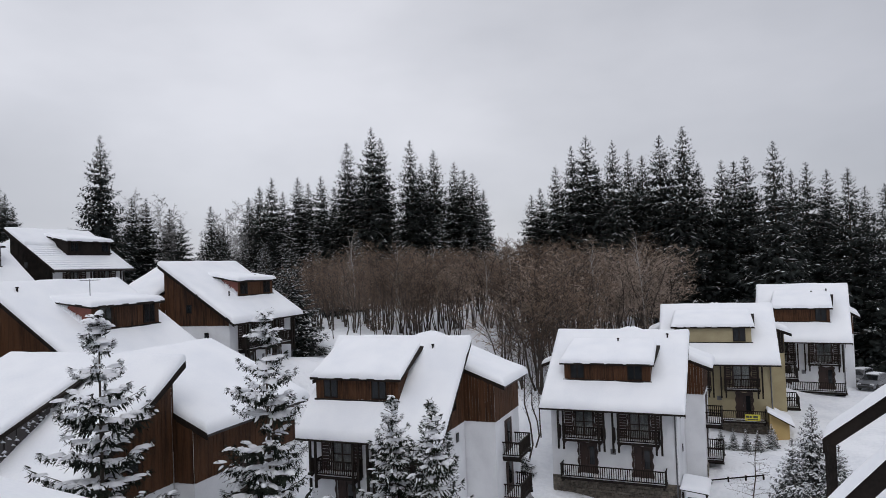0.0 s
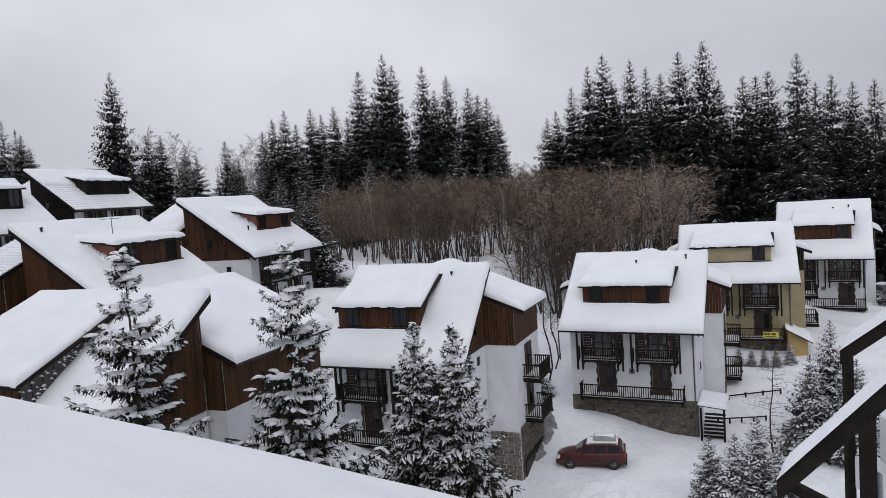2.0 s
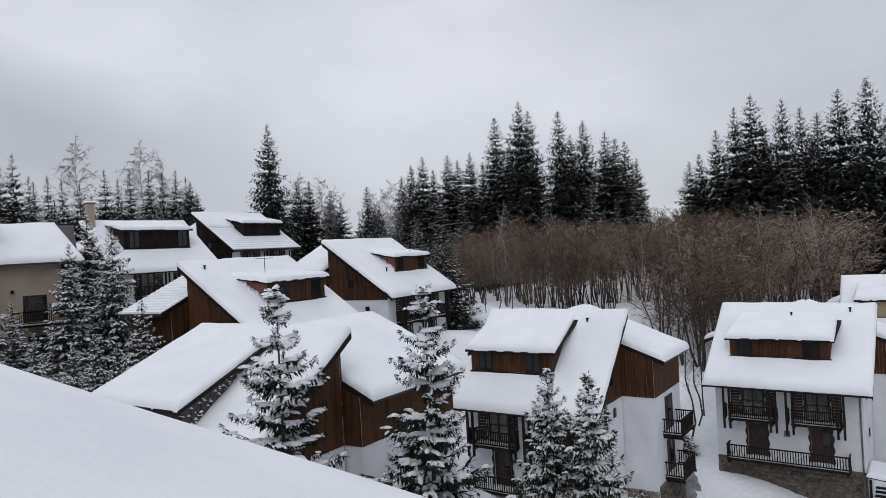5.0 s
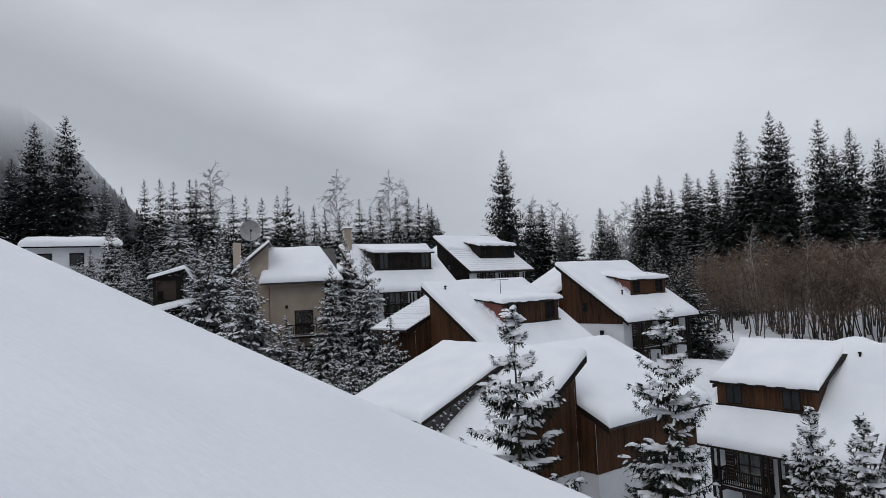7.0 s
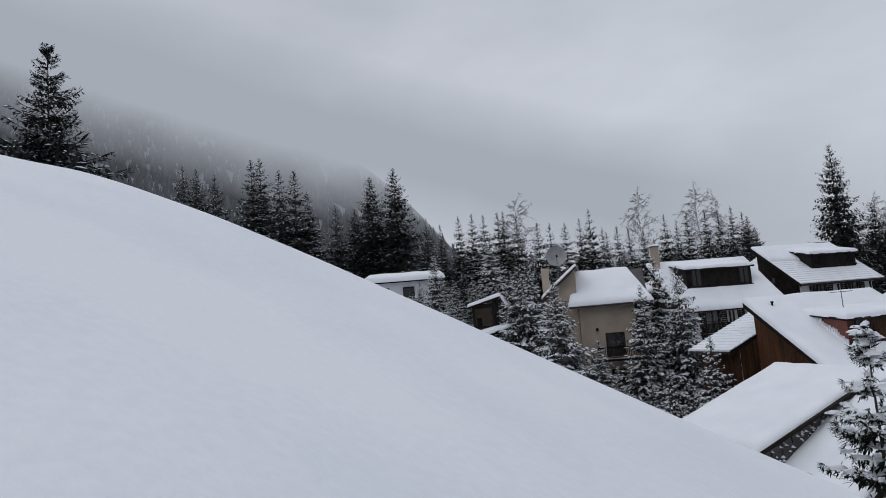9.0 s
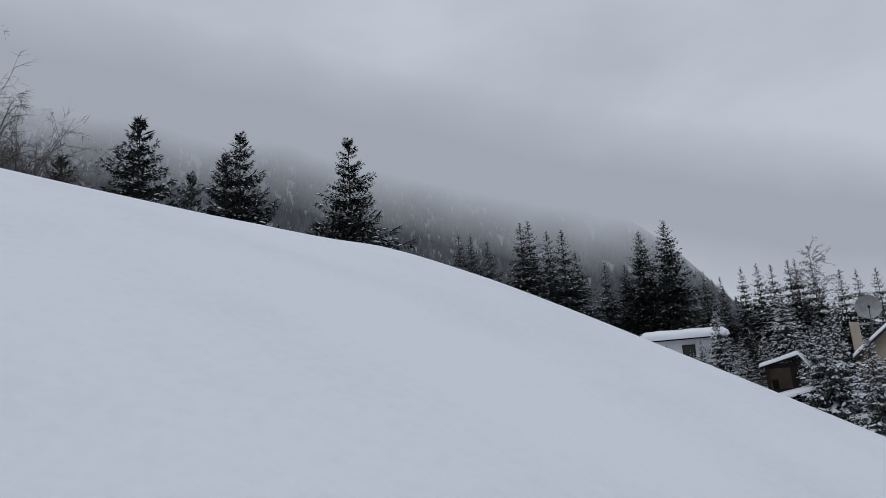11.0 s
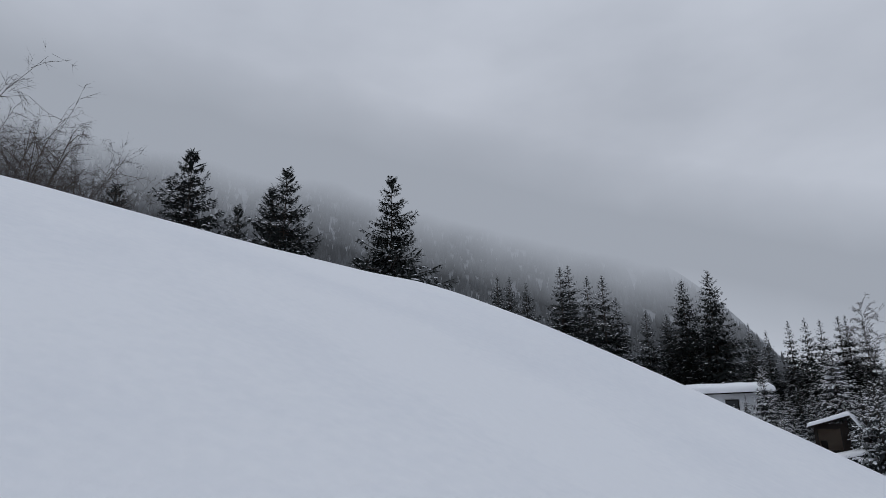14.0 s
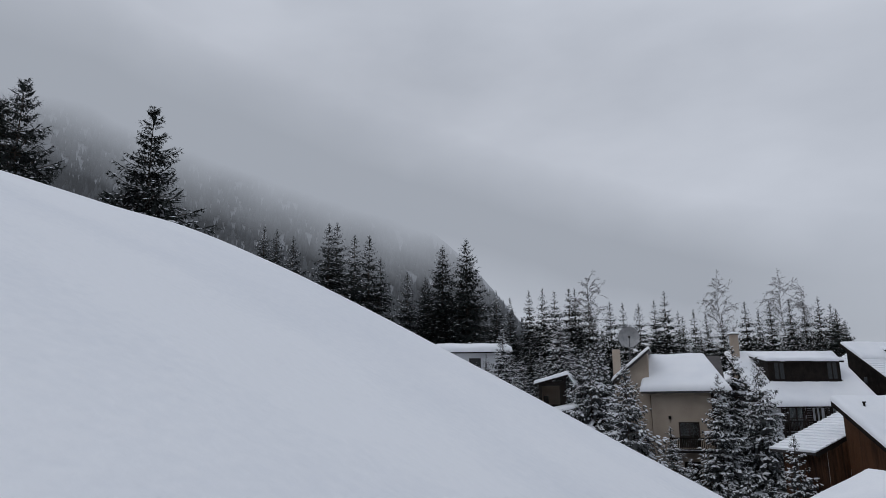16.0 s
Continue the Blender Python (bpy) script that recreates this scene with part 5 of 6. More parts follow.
def mountain():
    def hill_p(a, t):
        d = 430 + 420 * t
        rise = math.tan(radians(cloud_base(a) + 6.5)) * (1 / (1 + math.exp(-(a - 56) / 3.6)))
        z = EYE - 12 + d * rise * t ** 0.8 + 8 * noise.noise(Vector((a * 0.12, t * 5, 0)))
        return (-math.sin(radians(a)) * d, math.cos(radians(a)) * d, z)

    g = Geo()
    na, nt = 60, 22
    for j in range(nt + 1):
        for i in range(na + 1):
            g.v.append(hill_p(38 + 96 * i / na, j / nt))
    g.f = [(j * (na + 1) + i, j * (na + 1) + i + 1, (j + 1) * (na + 1) + i + 1, (j + 1) * (na + 1) + i) for j in range(nt) for i in range(na)]
    tagged(part("mountain", g, FAR_SLOPE_HAZED, smooth=True), "snowy mountain side painted haze grey, fading into low cloud", "mountain", kind="structure")
    r, vs, fs, k = np.random.RandomState(3), [], [], 0
    for _ in range(12000):
        a, t = r.uniform(43, 128), r.uniform(0.0, 0.92)
        x, y, z = hill_p(a, t)
        h = r.uniform(9, 19)
        w = h * r.uniform(0.19, 0.28)
        n = 5
        ring = [(x + w * math.cos(6.283 * i / n + z), y + w * math.sin(6.283 * i / n + z), z) for i in range(n)]
        mid = [(x + w * 0.62 * math.cos(6.283 * i / n + z + 0.6), y + w * 0.62 * math.sin(6.283 * i / n + z + 0.6), z + h * 0.42) for i in range(n)]
        vs.extend(ring + mid + [(x, y, z + h)])
        for i in range(n):
            j = (i + 1) % n
            fs += [(k + i, k + j, k + n + j), (k + i, k + n + j, k + n + i), (k + n + i, k + n + j, k + 2 * n)]
        k += 2 * n + 1
    tagged(new("far_wood", raw_mesh("far_wood", vs, fs, FAR_WOOD_HAZED)), "frosted spruce wood on the mountain side, greyed for haze", "trees", kind="stuff")
    # the cloud and its haze, one soft self-lit sheet just before the mountain
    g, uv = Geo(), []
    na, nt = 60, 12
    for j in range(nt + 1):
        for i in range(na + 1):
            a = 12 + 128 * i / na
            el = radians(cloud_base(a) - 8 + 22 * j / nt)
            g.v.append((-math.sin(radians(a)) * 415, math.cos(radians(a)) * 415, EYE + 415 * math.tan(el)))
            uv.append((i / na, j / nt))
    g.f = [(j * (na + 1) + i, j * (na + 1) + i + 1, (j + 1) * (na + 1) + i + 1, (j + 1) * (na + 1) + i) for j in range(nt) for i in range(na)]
    ob = part("backdrop_cloud", g, LOW_CLOUD_GLOW, smooth=True)
    layer = ob.data.uv_layers.new(name="UVMap")
    for k, loop in enumerate(ob.data.loops):
        layer.data[k].uv = uv[loop.vertex_index]
    ob.visible_shadow = False
    tagged(ob, "glowing sheet painting low grey cloud and haze on the mountain side", "cloud", kind="structure")


mountain()


# ---- the hotel whose roof the camera stands over ----
KX, KY, KZ = -10.84, 0.39, EYE + 2.6         # upper corner of the snow-laden slope
RD, SD, FALL = Vector((0.717, -0.696, 0)), Vector((0.696, 0.717, 0)), 0.513


def on_roof(a, b, up=0.0):
    """A point a metres along the ridge and b metres down the slope."""
    p = Vector((KX, KY, KZ)) + RD * a + SD * b
    return Vector((p.x, p.y, KZ - FALL * b + up))


def hotel():
    h = thing("hotel", Matrix.Identity(4), "hotel with a wide roof slope under smooth deep snow", "house")
    g, na, nb = Geo(), 46, 84

    def swell(b):
        """How the snow lies over the straight slope, from the ridge to the eave."""
        t = min(1.0, max(0.0, (b + 1.7) / 4.8))
        return -0.30 + 0.645 * (1 - (1 - t) ** 2) - max(0.0, b - 3.5) * 0.019

    for j in range(nb + 1):
        for i in range(na + 1):
            a, b = 14.0 * (i / na) ** 2.0, -1.2 + 17.4 * (j / nb) ** 1.15
            k = math.sqrt(max(0, 1 - (1 - min(1.0, a / 0.16)) ** 2)) * 0.28 - 0.28
            ridge = min(0.0, b + 0.3) * 0.25
            far = math.exp(-a / 5.0)
            q = Vector((a * 0.22, b * 0.22, 1.0))
            dip = -0.05 * math.exp(-((b + 0.1) / 0.5) ** 2)
            g.v.append(tuple(on_roof(a, b, k + ridge + far * swell(b) - 0.12 * (1 - far) + dip + 0.05 * noise.noise(q) + 0.015 * noise.noise(q * 4))))
    g.f = [(j * (na + 1) + i, (j + 1) * (na + 1) + i, (j + 1) * (na + 1) + i + 1, j * (na + 1) + i + 1) for j in range(nb) for i in range(na)]
    roof = part("roof", Geo().prism([on_roof(0.05, -0.2, -0.75), on_roof(14, -0.2, -0.75), on_roof(14, 16.0, -0.75), on_roof(0.05, 16.0, -0.75)], (0, 0, -0.3)), TILE, h)
    part("roof_snow", g, SNOW, roof, "smooth deep snow", True)
    for p, q in ((on_roof(0.8, 0.3), on_roof(0.8, 15.5)), (on_roof(0.8, 15.5), on_roof(13.5, 15.5)), (on_roof(13.5, 0.3), on_roof(0.8, 0.3)), (on_roof(13.5, 15.5), on_roof(13.5, 0.3))):
        part("wall", Geo().prism([(p.x, p.y, 0), (q.x, q.y, 0), (q.x, q.y, q.z - 1.1), (p.x, p.y, p.z - 1.1)], Vector((q.y - p.y, p.x - q.x, 0)).normalized() * 0.3), PLASTER, h)
    return h


hotel()


def verge(parent, lo, hi, back, drop, thick, seed):
    """One slanting roof edge: dark board, roof slab behind it and a roll of snow along it."""
    lo, hi, back = Vector(lo), Vector(hi), Vector(back)
    d = Vector((0, 0, drop))
    part("roof", Geo().prism([lo, hi, hi - d, lo - d], back), DARK, parent)
    n = 30
    g = Geo()
    ax = (hi - lo)
    for i in range(n + 1):
        t = i / n
        p = lo + ax * t
        s = min(1.0, t / 0.06)
        s = math.sqrt(max(0.02, 1 - (1 - s) ** 2))
        for k in range(9):
            an = math.pi * k / 8
            w = thick * (1 + 0.12 * noise.noise(Vector((t * 6, seed, 0)))) * s
            off = back.normalized() * (-math.cos(an) * 0.5 * back.length * (0.5 + 0.5 * s) + 0.5 * back.length) if k not in (0,) else back.normalized() * -0.04
            g.v.append(tuple(p + off + Vector((0, 0, math.sin(an) ** 0.55 * w + 0.002))))
    g.f = [(i * 9 + k, (i + 1) * 9 + k, (i + 1) * 9 + k + 1, i * 9 + k + 1) for i in range(n) for k in range(8)]
    g.f.append(tuple(range(9)))
    part("roof_snow", g, SNOW, parent, "thick roll of snow", True)


# the gabled oriel roof that juts out beside the camera
oriel = thing("oriel", Matrix.Identity(4), "dark timber oriel roof with a thick roll of snow", "house part")
verge(oriel, (3.70, 8.24, EYE - 3.74), (5.35, 6.42, EYE - 0.85), (0.13, 0.14, 0.0), 0.28, 0.17, 1.0)
verge(oriel, (5.04, 9.24, EYE - 2.44), (5.90, 7.95, EYE - 1.15), (0.12, 0.13, 0.0), 0.20, 0.15, 4.0)
part("post", Geo().beam((5.12, 9.20, EYE - 4.9), (5.12, 9.20, EYE - 2.50), 0.10, 0.10), DARK, oriel)
part("post", Geo().beam((4.90, 8.40, EYE - 5.5), (4.90, 8.40, EYE - 2.9), 0.14, 0.14), DARK, oriel)
part("brace", Geo().beam((3.95, 8.42, EYE - 3.9), (4.75, 7.6, EYE - 4.25), 0.11, 0.13), DARK, oriel)
part("wall", Geo().box(5.26, 8.0, 7.2, 8.75, EYE - 7.5, EYE - 3.2), PLASTER, oriel)
part("sill", Geo().box(5.02, 5.25, 8.3, 8.9, EYE - 4.2, EYE - 3.78), PLASTER, oriel)
part("lower_snow", snow_slab([(5.25, 9.3, EYE - 3.3), (6.1, 8.0, EYE - 2.1), (7.6, 9.2, EYE - 2.1), (6.6, 10.5, EYE - 3.3)], 0.12, 0.3, 0.2, 77), SNOW, oriel, "settled snow", True)



# ---- things along the lane ----
def wheel(parent, x, y, z, r=0.31):
    g = Geo()
    n = 20
    prof = [(-0.10, r * 0.62), (-0.10, r * 0.92), (-0.06, r), (0.06, r), (0.10, r * 0.92), (0.10, r * 0.62)]
    for i in range(n):
        a = 2 * math.pi * i / n
        for o, q in prof:
            g.v.append((x + q * math.cos(a), y + o, z + q * math.sin(a)))
    m = len(prof)
    g.f = [(i * m + k, ((i + 1) % n) * m + k, ((i + 1) % n) * m + k + 1, i * m + k + 1) for i in range(n) for k in range(m - 1)]
    w = part("wheel", Geo().tube((x, y - 0.05, z), (x, y + 0.05, z), r * 0.2, r * 0.2, 10), RIM, parent)
    part("tyre", g, RUBBER, w, "", True)
    rim = Geo().tube((x, y - 0.06, z), (x, y + 0.06, z), r * 0.60, r * 0.60, 18)
    part("rim", rim, RUBBER, w)
    for i in range(6):
        a = i * math.pi / 3
        p = Vector((x + math.cos(a) * r * 0.14, y, z + math.sin(a) * r * 0.14))
        q = Vector((x + math.cos(a) * r * 0.6, y, z + math.sin(a) * r * 0.6))
        part("spoke", Geo().prism([(p.x, y - 0.085, p.z), (q.x, y - 0.085, q.z), (q.x + 0.03 * math.sin(a), y - 0.085, q.z - 0.05), (p.x + 0.02, y - 0.085, p.z - 0.05)], (0, 0.17, 0)), RIM, w)


def estate_car(m, paint, label, box=True, length=4.45):
    """An estate car, nose to -x, with the wheels on z = 0."""
    c = thing("car", m, label, "car")
    # body: cross sections along x, each a half outline (y, z) mirrored
    secs = [(-2.20, 0.60, 0.30, 0.62), (-2.12, 0.76, 0.24, 0.72), (-1.6, 0.84, 0.20, 0.90), (-1.15, 0.86, 0.18, 0.97), (-0.6, 0.865, 0.18, 0.99), (0.6, 0.865, 0.18, 1.0), (1.5, 0.86, 0.19, 1.02), (2.05, 0.83, 0.22, 1.03), (2.2, 0.78, 0.30, 1.0)]
    g = Geo()
    for x, hw, z0, z1 in secs:
        half = [(hw * 0.75, z0), (hw * 0.97, z0 + 0.10), (hw, z0 + (z1 - z0) * 0.45), (hw * 0.985, z1 - 0.10), (hw * 0.93, z1 - 0.02), (hw * 0.5, z1 + 0.015)]
        ring = half + [(-a, b) for a, b in half[::-1]]
        g.v += [(x, a, b) for a, b in ring]
    k = 12
    for i in range(len(secs) - 1):
        g.f += [(i * k + j, i * k + (j + 1) % k, (i + 1) * k + (j + 1) % k, (i + 1) * k + j) for j in range(k)]
    g.f += [tuple(range(k))[::-1], tuple(range((len(secs) - 1) * k, len(secs) * k))]
    part("body", g, paint, c, "", True)
    # cabin with its glass band
    prof = [(-1.02, 0.99), (-0.35, 1.48), (0.2, 1.56), (1.3, 1.58), (1.92, 1.52), (2.14, 1.02)]
    cab = Geo()
    for sx in (-1, 1):
        cab.v += [(x, sx * (0.80 - max(0, z - 1.0) * 0.26), z) for x, z in prof]
    n = len(prof)
    cab.f = [tuple(range(n)), tuple(range(n, 2 * n))[::-1]] + [(i, n + i, n + (i + 1) % n, (i + 1) % n) for i in range(n)]
    cabin = part("cabin", cab, paint, c)
    for sx in (-1, 1):
        def pt(x, z, o=0.012):
            return (x, sx * (0.80 - max(0, z - 1.0) * 0.26 + o), z)
        for quad in ([(-0.78, 1.06), (-0.32, 1.42), (0.12, 1.47), (0.12, 1.06)], [(0.20, 1.06), (0.20, 1.475), (1.02, 1.49), (1.02, 1.06)], [(1.10, 1.06), (1.10, 1.49), (1.78, 1.45), (1.92, 1.08)]):
            part("side_window", Geo().prism([pt(*q) for q in quad], (0, sx * 0.006, 0)), CARGLASS, cabin)
        part("mirror", Geo().box(-0.72, -0.55, *sorted((sx * 0.86, sx * 1.0)), 1.0, 1.14), paint, c)
        part("side_moulding", Geo().box(-1.3, 1.4, *sorted((sx * 0.86, sx * 0.885)), 0.50, 0.58), RUBBER, c)
        for x in (-0.1, 0.95):
            part("door_handle", Geo().box(x, x + 0.16, *sorted((sx * 0.862, sx * 0.89)), 0.86, 0.90), RUBBER, c)
        part("headlight", Geo().box(-2.17, -1.98, *sorted((sx * 0.42, sx * 0.76)), 0.60, 0.76), LAMP_CLEAR, c)
        part("tail_light", Geo().box(2.08, 2.20, *sorted((sx * 0.66, sx * 0.82)), 0.72, 1.12), LAMP_RED, c)
        part("roof_rail", Geo().tube((-0.1, sx * 0.60, 1.63), (1.8, sx * 0.60, 1.63), 0.02, 0.02, 6), METAL, c)
        for x in (-1.36, 1.42):
            wheel(c, x, sx * 0.79, 0.31)
            part("wheel_arch", Geo().tube((x, sx * 0.70, 0.33), (x, sx * 0.872, 0.33), 0.37, 0.37, 20), RUBBER, c)
    part("windscreen", Geo().prism([(-0.985, -0.70, 1.04), (-0.985, 0.70, 1.04), (-0.40, 0.60, 1.46), (-0.40, -0.60, 1.46)], (-0.012, 0, 0.012)), CARGLASS, cabin)
    part("rear_window", Geo().prism([(2.115, -0.66, 1.10), (2.115, 0.66, 1.10), (1.975, 0.60, 1.45), (1.975, -0.60, 1.45)], (0.014, 0, 0.006)), CARGLASS, cabin)
    part("bumper", Geo().box(-2.26, -2.1, -0.72, 0.72, 0.26, 0.50).box(2.14, 2.27, -0.72, 0.72, 0.26, 0.52), RUBBER, c)
    part("number_plate", Geo().box(2.205, 2.222, -0.26, 0.26, 0.72, 0.83), LAMP_CLEAR, c)
    part("grille", Geo().box(-2.215, -2.15, -0.38, 0.38, 0.58, 0.70), RUBBER, c)
    part("roof_snow", snow_slab([(-0.25, -0.56, 1.575), (1.75, -0.56, 1.575), (1.75, 0.56, 1.575), (-0.25, 0.56, 1.575)], 0.07, 0.25, 0.2, 4, 0.03), SNOW, c, "patches of snow", True)
    if box:
        prof2 = [(0.15, 1.68), (0.25, 1.95), (0.45, 2.0), (1.0, 2.0), (1.6, 1.9), (1.65, 1.68)]
        carrier = part("roof_box", Geo().prism([(x, -0.3, z) for x, z in prof2], (0, 0.6, 0)), PLASTIC, c)
        part("snow_cap", snow_slab([(0.3, -0.28, 1.97), (1.55, -0.28, 1.96), (1.55, 0.28, 1.96), (0.3, 0.28, 1.97)], 0.08, 0.2, 0.15, 2, 0.02), SNOW, carrier, "snow", True)
    return c


def set_on(x, y, yaw):
    """The pose of a thing that lies with the slope of the ground."""
    dx = Vector((1.4, 0, ground_z(x + 1.4 * math.cos(yaw), y + 1.4 * math.sin(yaw)) - ground_z(x - 1.4 * math.cos(yaw), y - 1.4 * math.sin(yaw))))
    return pose(x, y, 0.5 * (ground_z(x + 1.2, y) + ground_z(x - 1.2, y)) + 0.04, 0, -math.degrees(math.atan2(dx.z, 2.8)), math.degrees(yaw))


estate_car(set_on(7.6, 44.3, radians(-14)), CAR_RED, "dark red estate car with a snowy roof box")
estate_car(set_on(45.5, 76.0, radians(40)), CAR_GREY, "grey car under snow parked at the far lane", False)
estate_car(set_on(44.2, 71.5, radians(40)), CAR_GREY, "grey car under snow parked at the far lane", False)
estate_car(set_on(47.5, 68.5, radians(40)), CAR_RED, "dark car with snowy roof parked at the far lane", False)


def in_frame_of(house, x, y, z=0.0):
    return house.matrix_basis @ Vector((x, y, z))


def roof_details():
    for house, pts in ((chalet_c, ((0.0, 3.9, 4.1), (1.9, 3.4, 3.6), (3.6, 4.6, 4.4), (-2.0, 2.2, 3.3))), (chalet_b, ((0.6, 3.2, 4.2), (2.6, 3.9, 4.7), (-2.5, 2.0, 3.7))), (chalet_a, ((2.2, 5.0, 1.4),)), (chalet_h, ((-3.9, 5.0, 4.3),)), (chalet_g, ((-2.8, 1.2, 1.9), (2.5, 2.3, 3.2))), (chalet_k, ((1.0, 4.0, 4.4), (2.4, 4.2, 4.6)))):
        for x, y, z in pts:
            stub(house, x, y, z - 0.25, 0.30)
    p = in_frame_of(chalet_h, -0.5, 3.2)
    mast = thing("aerial", pose(p.x, p.y, chalet_h.matrix_basis.translation.z + 2.6), "television aerial on a snowy roof", "aerial")
    part("pole", Geo().tube((0, 0, 0), (0, 0, 2.1), 0.03, 0.025, 6), METAL, mast)
    part("boom", Geo().tube((-0.6, 0, 2.05), (0.6, 0, 2.05), 0.02, 0.02, 5), METAL, mast)
    for i in range(7):
        part("element", Geo().tube((-0.55 + i * 0.18, -0.32, 2.05), (-0.55 + i * 0.18, 0.32, 2.05), 0.01, 0.01, 4), METAL, mast)
    e = chalet_e
    ch = part("chimney", Geo().box(-5.1, -4.5, 4.6, 5.2, 2.2, 6.4), CREAM, e, "pale chimney")
    part("chimney_cap", Geo().box(-5.2, -4.4, 4.5, 5.3, 6.4, 6.5), MORTAR, ch)
    part("cap_snow", snow_slab([(-5.2, 4.5, 6.5), (-4.4, 4.5, 6.5), (-4.4, 5.3, 6.5), (-5.2, 5.3, 6.5)], 0.18, 0.3, 0.2, 9), SNOW, ch, "snow", True)


roof_details()


def cream_house():
    """The cream plaster house among laden spruces."""
    h = thing("cream_house", pose(-39.5, 41.2, 19.55, 0, 0, 44), "cream plaster house with a balcony and snowy roof", "house")
    lo = -9.0
    g = Geo()
    wall_panel(g, -2.4, 2.0, lo, -0.1, 0.0, 0.25, [(-0.5, 1.0, -4.6, -2.7), (-0.3, 0.9, -7.4, -5.6)])
    part("front_wall", g, CREAM, h)
    part("side_wall", Geo().prism([(-2.4, 0.25, lo), (-2.4, 6.0, lo), (-2.4, 6.0, 2.6), (-2.4, 3.4, 2.6), (-2.4, 0.25, -0.1)], (0.25, 0, 0)), CREAM, h)
    part("side_wall", Geo().prism([(2.0, 0.25, lo), (2.0, 6.0, lo), (2.0, 6.0, 2.5), (2.0, 3.4, 2.5), (2.0, 0.25, -0.1)], (-0.25, 0, 0)), CREAM, h)
    part("back_wall", Geo().box(-2.15, 1.75, 5.75, 6.0, lo, 2.4), CREAM, h)
    # an added dark sheet makes the room behind the windows look unlit
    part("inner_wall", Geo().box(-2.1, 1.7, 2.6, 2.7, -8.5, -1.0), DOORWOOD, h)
    roof = part("roof", Geo().prism([(-3.1, -0.75, -0.35), (-3.1, 3.4, 2.45), (-3.1, 3.4, 2.25), (-3.1, -0.75, -0.55)], (6.2, 0, 0)), TILE, h)
    part("roof_snow", snow_slab([(-3.2, -0.8, -0.35), (3.5, -0.8, -0.35), (1.9, 3.5, 2.5), (-2.6, 3.5, 2.5)], 0.32, seed=41), SNOW, roof, "deep settled snow", True)
    tower = part("tower_wall", Geo().prism([(-4.6, 0.3, lo), (-2.45, 0.3, lo), (-2.45, 0.3, 2.75), (-4.6, 0.3, 0.9)], (0, 4.5, 0)), CREAM, h)
    part("tower_roof", Geo().prism([(-5.2, -0.2, 0.5), (-2.3, -0.2, 2.95), (-2.3, -0.2, 2.75), (-5.2, -0.2, 0.3)], (0, 5.4, 0)), TILE, tower)
    part("tower_snow", snow_slab([(-5.3, -0.3, 0.5), (-2.25, -0.3, 3.0), (-2.25, 5.3, 3.0), (-5.3, 5.3, 0.5)], 0.22, seed=42), SNOW, tower, "settled snow", True)
    part("chimney", Geo().box(-5.3, -4.7, 2.0, 2.6, -2.0, 3.1), CREAM, h, "pale chimney")
    window(h, -0.5, 1.0, -4.6, -2.7, 0.0, DOORWOOD, curtain=False)
    window(h, -0.3, 0.9, -7.4, -5.6, 0.0, DOORWOOD, curtain=False)
    railing(h, -1.2, 2.4, -1.0, 0.0, -4.75, mat=DARK)
    part("corner_post", Geo().box(2.02, 2.5, -0.3, 0.6, -6.0, -0.4), DARK, h)
    part("wall_lamp", Geo().box(-1.2, -1.0, -0.16, -0.003, -2.5, -2.25), DARK, h)


cream_house()


def shed(x, y, z, yaw, w, d, label, wall, opening=False):
    h = thing("shed", pose(x, y, z, 0, 0, yaw), label, "shed")
    part("wall", Geo().box(-w / 2, w / 2, 0, d, -5.0, 0.0), wall, h)
    r = part("roof", Geo().prism([(-w / 2 - 0.4, -0.5, -0.05), (-w / 2 - 0.4, d + 0.3, 0.75), (-w / 2 - 0.4, d + 0.3, 0.6), (-w / 2 - 0.4, -0.5, -0.2)], (w + 0.8, 0, 0)), DARK, h)
    part("roof_snow", snow_slab([(-w / 2 - 0.45, -0.55, -0.05), (w / 2 + 0.45, -0.55, -0.05), (w / 2 + 0.45, d + 0.35, 0.78), (-w / 2 - 0.45, d + 0.35, 0.78)], 0.45, seed=50), SNOW, r, "deep settled snow", True)
    for i, x in enumerate((-w * 0.3, w * 0.05)):
        win = part("window", Geo().box(x - 0.5, x + 0.5, -0.06, -0.003, -1.6, -0.6), DARK, h)
        part("pane", Geo().box(x - 0.42, x + 0.42, -0.075, -0.062, -1.5, -0.7), CARGLASS, win)
    return h


shed(-52.1, 29.7, 22.75, 60, 6.2, 6.0, "low grey-white house with a flat snow-laden roof", PLASTER)


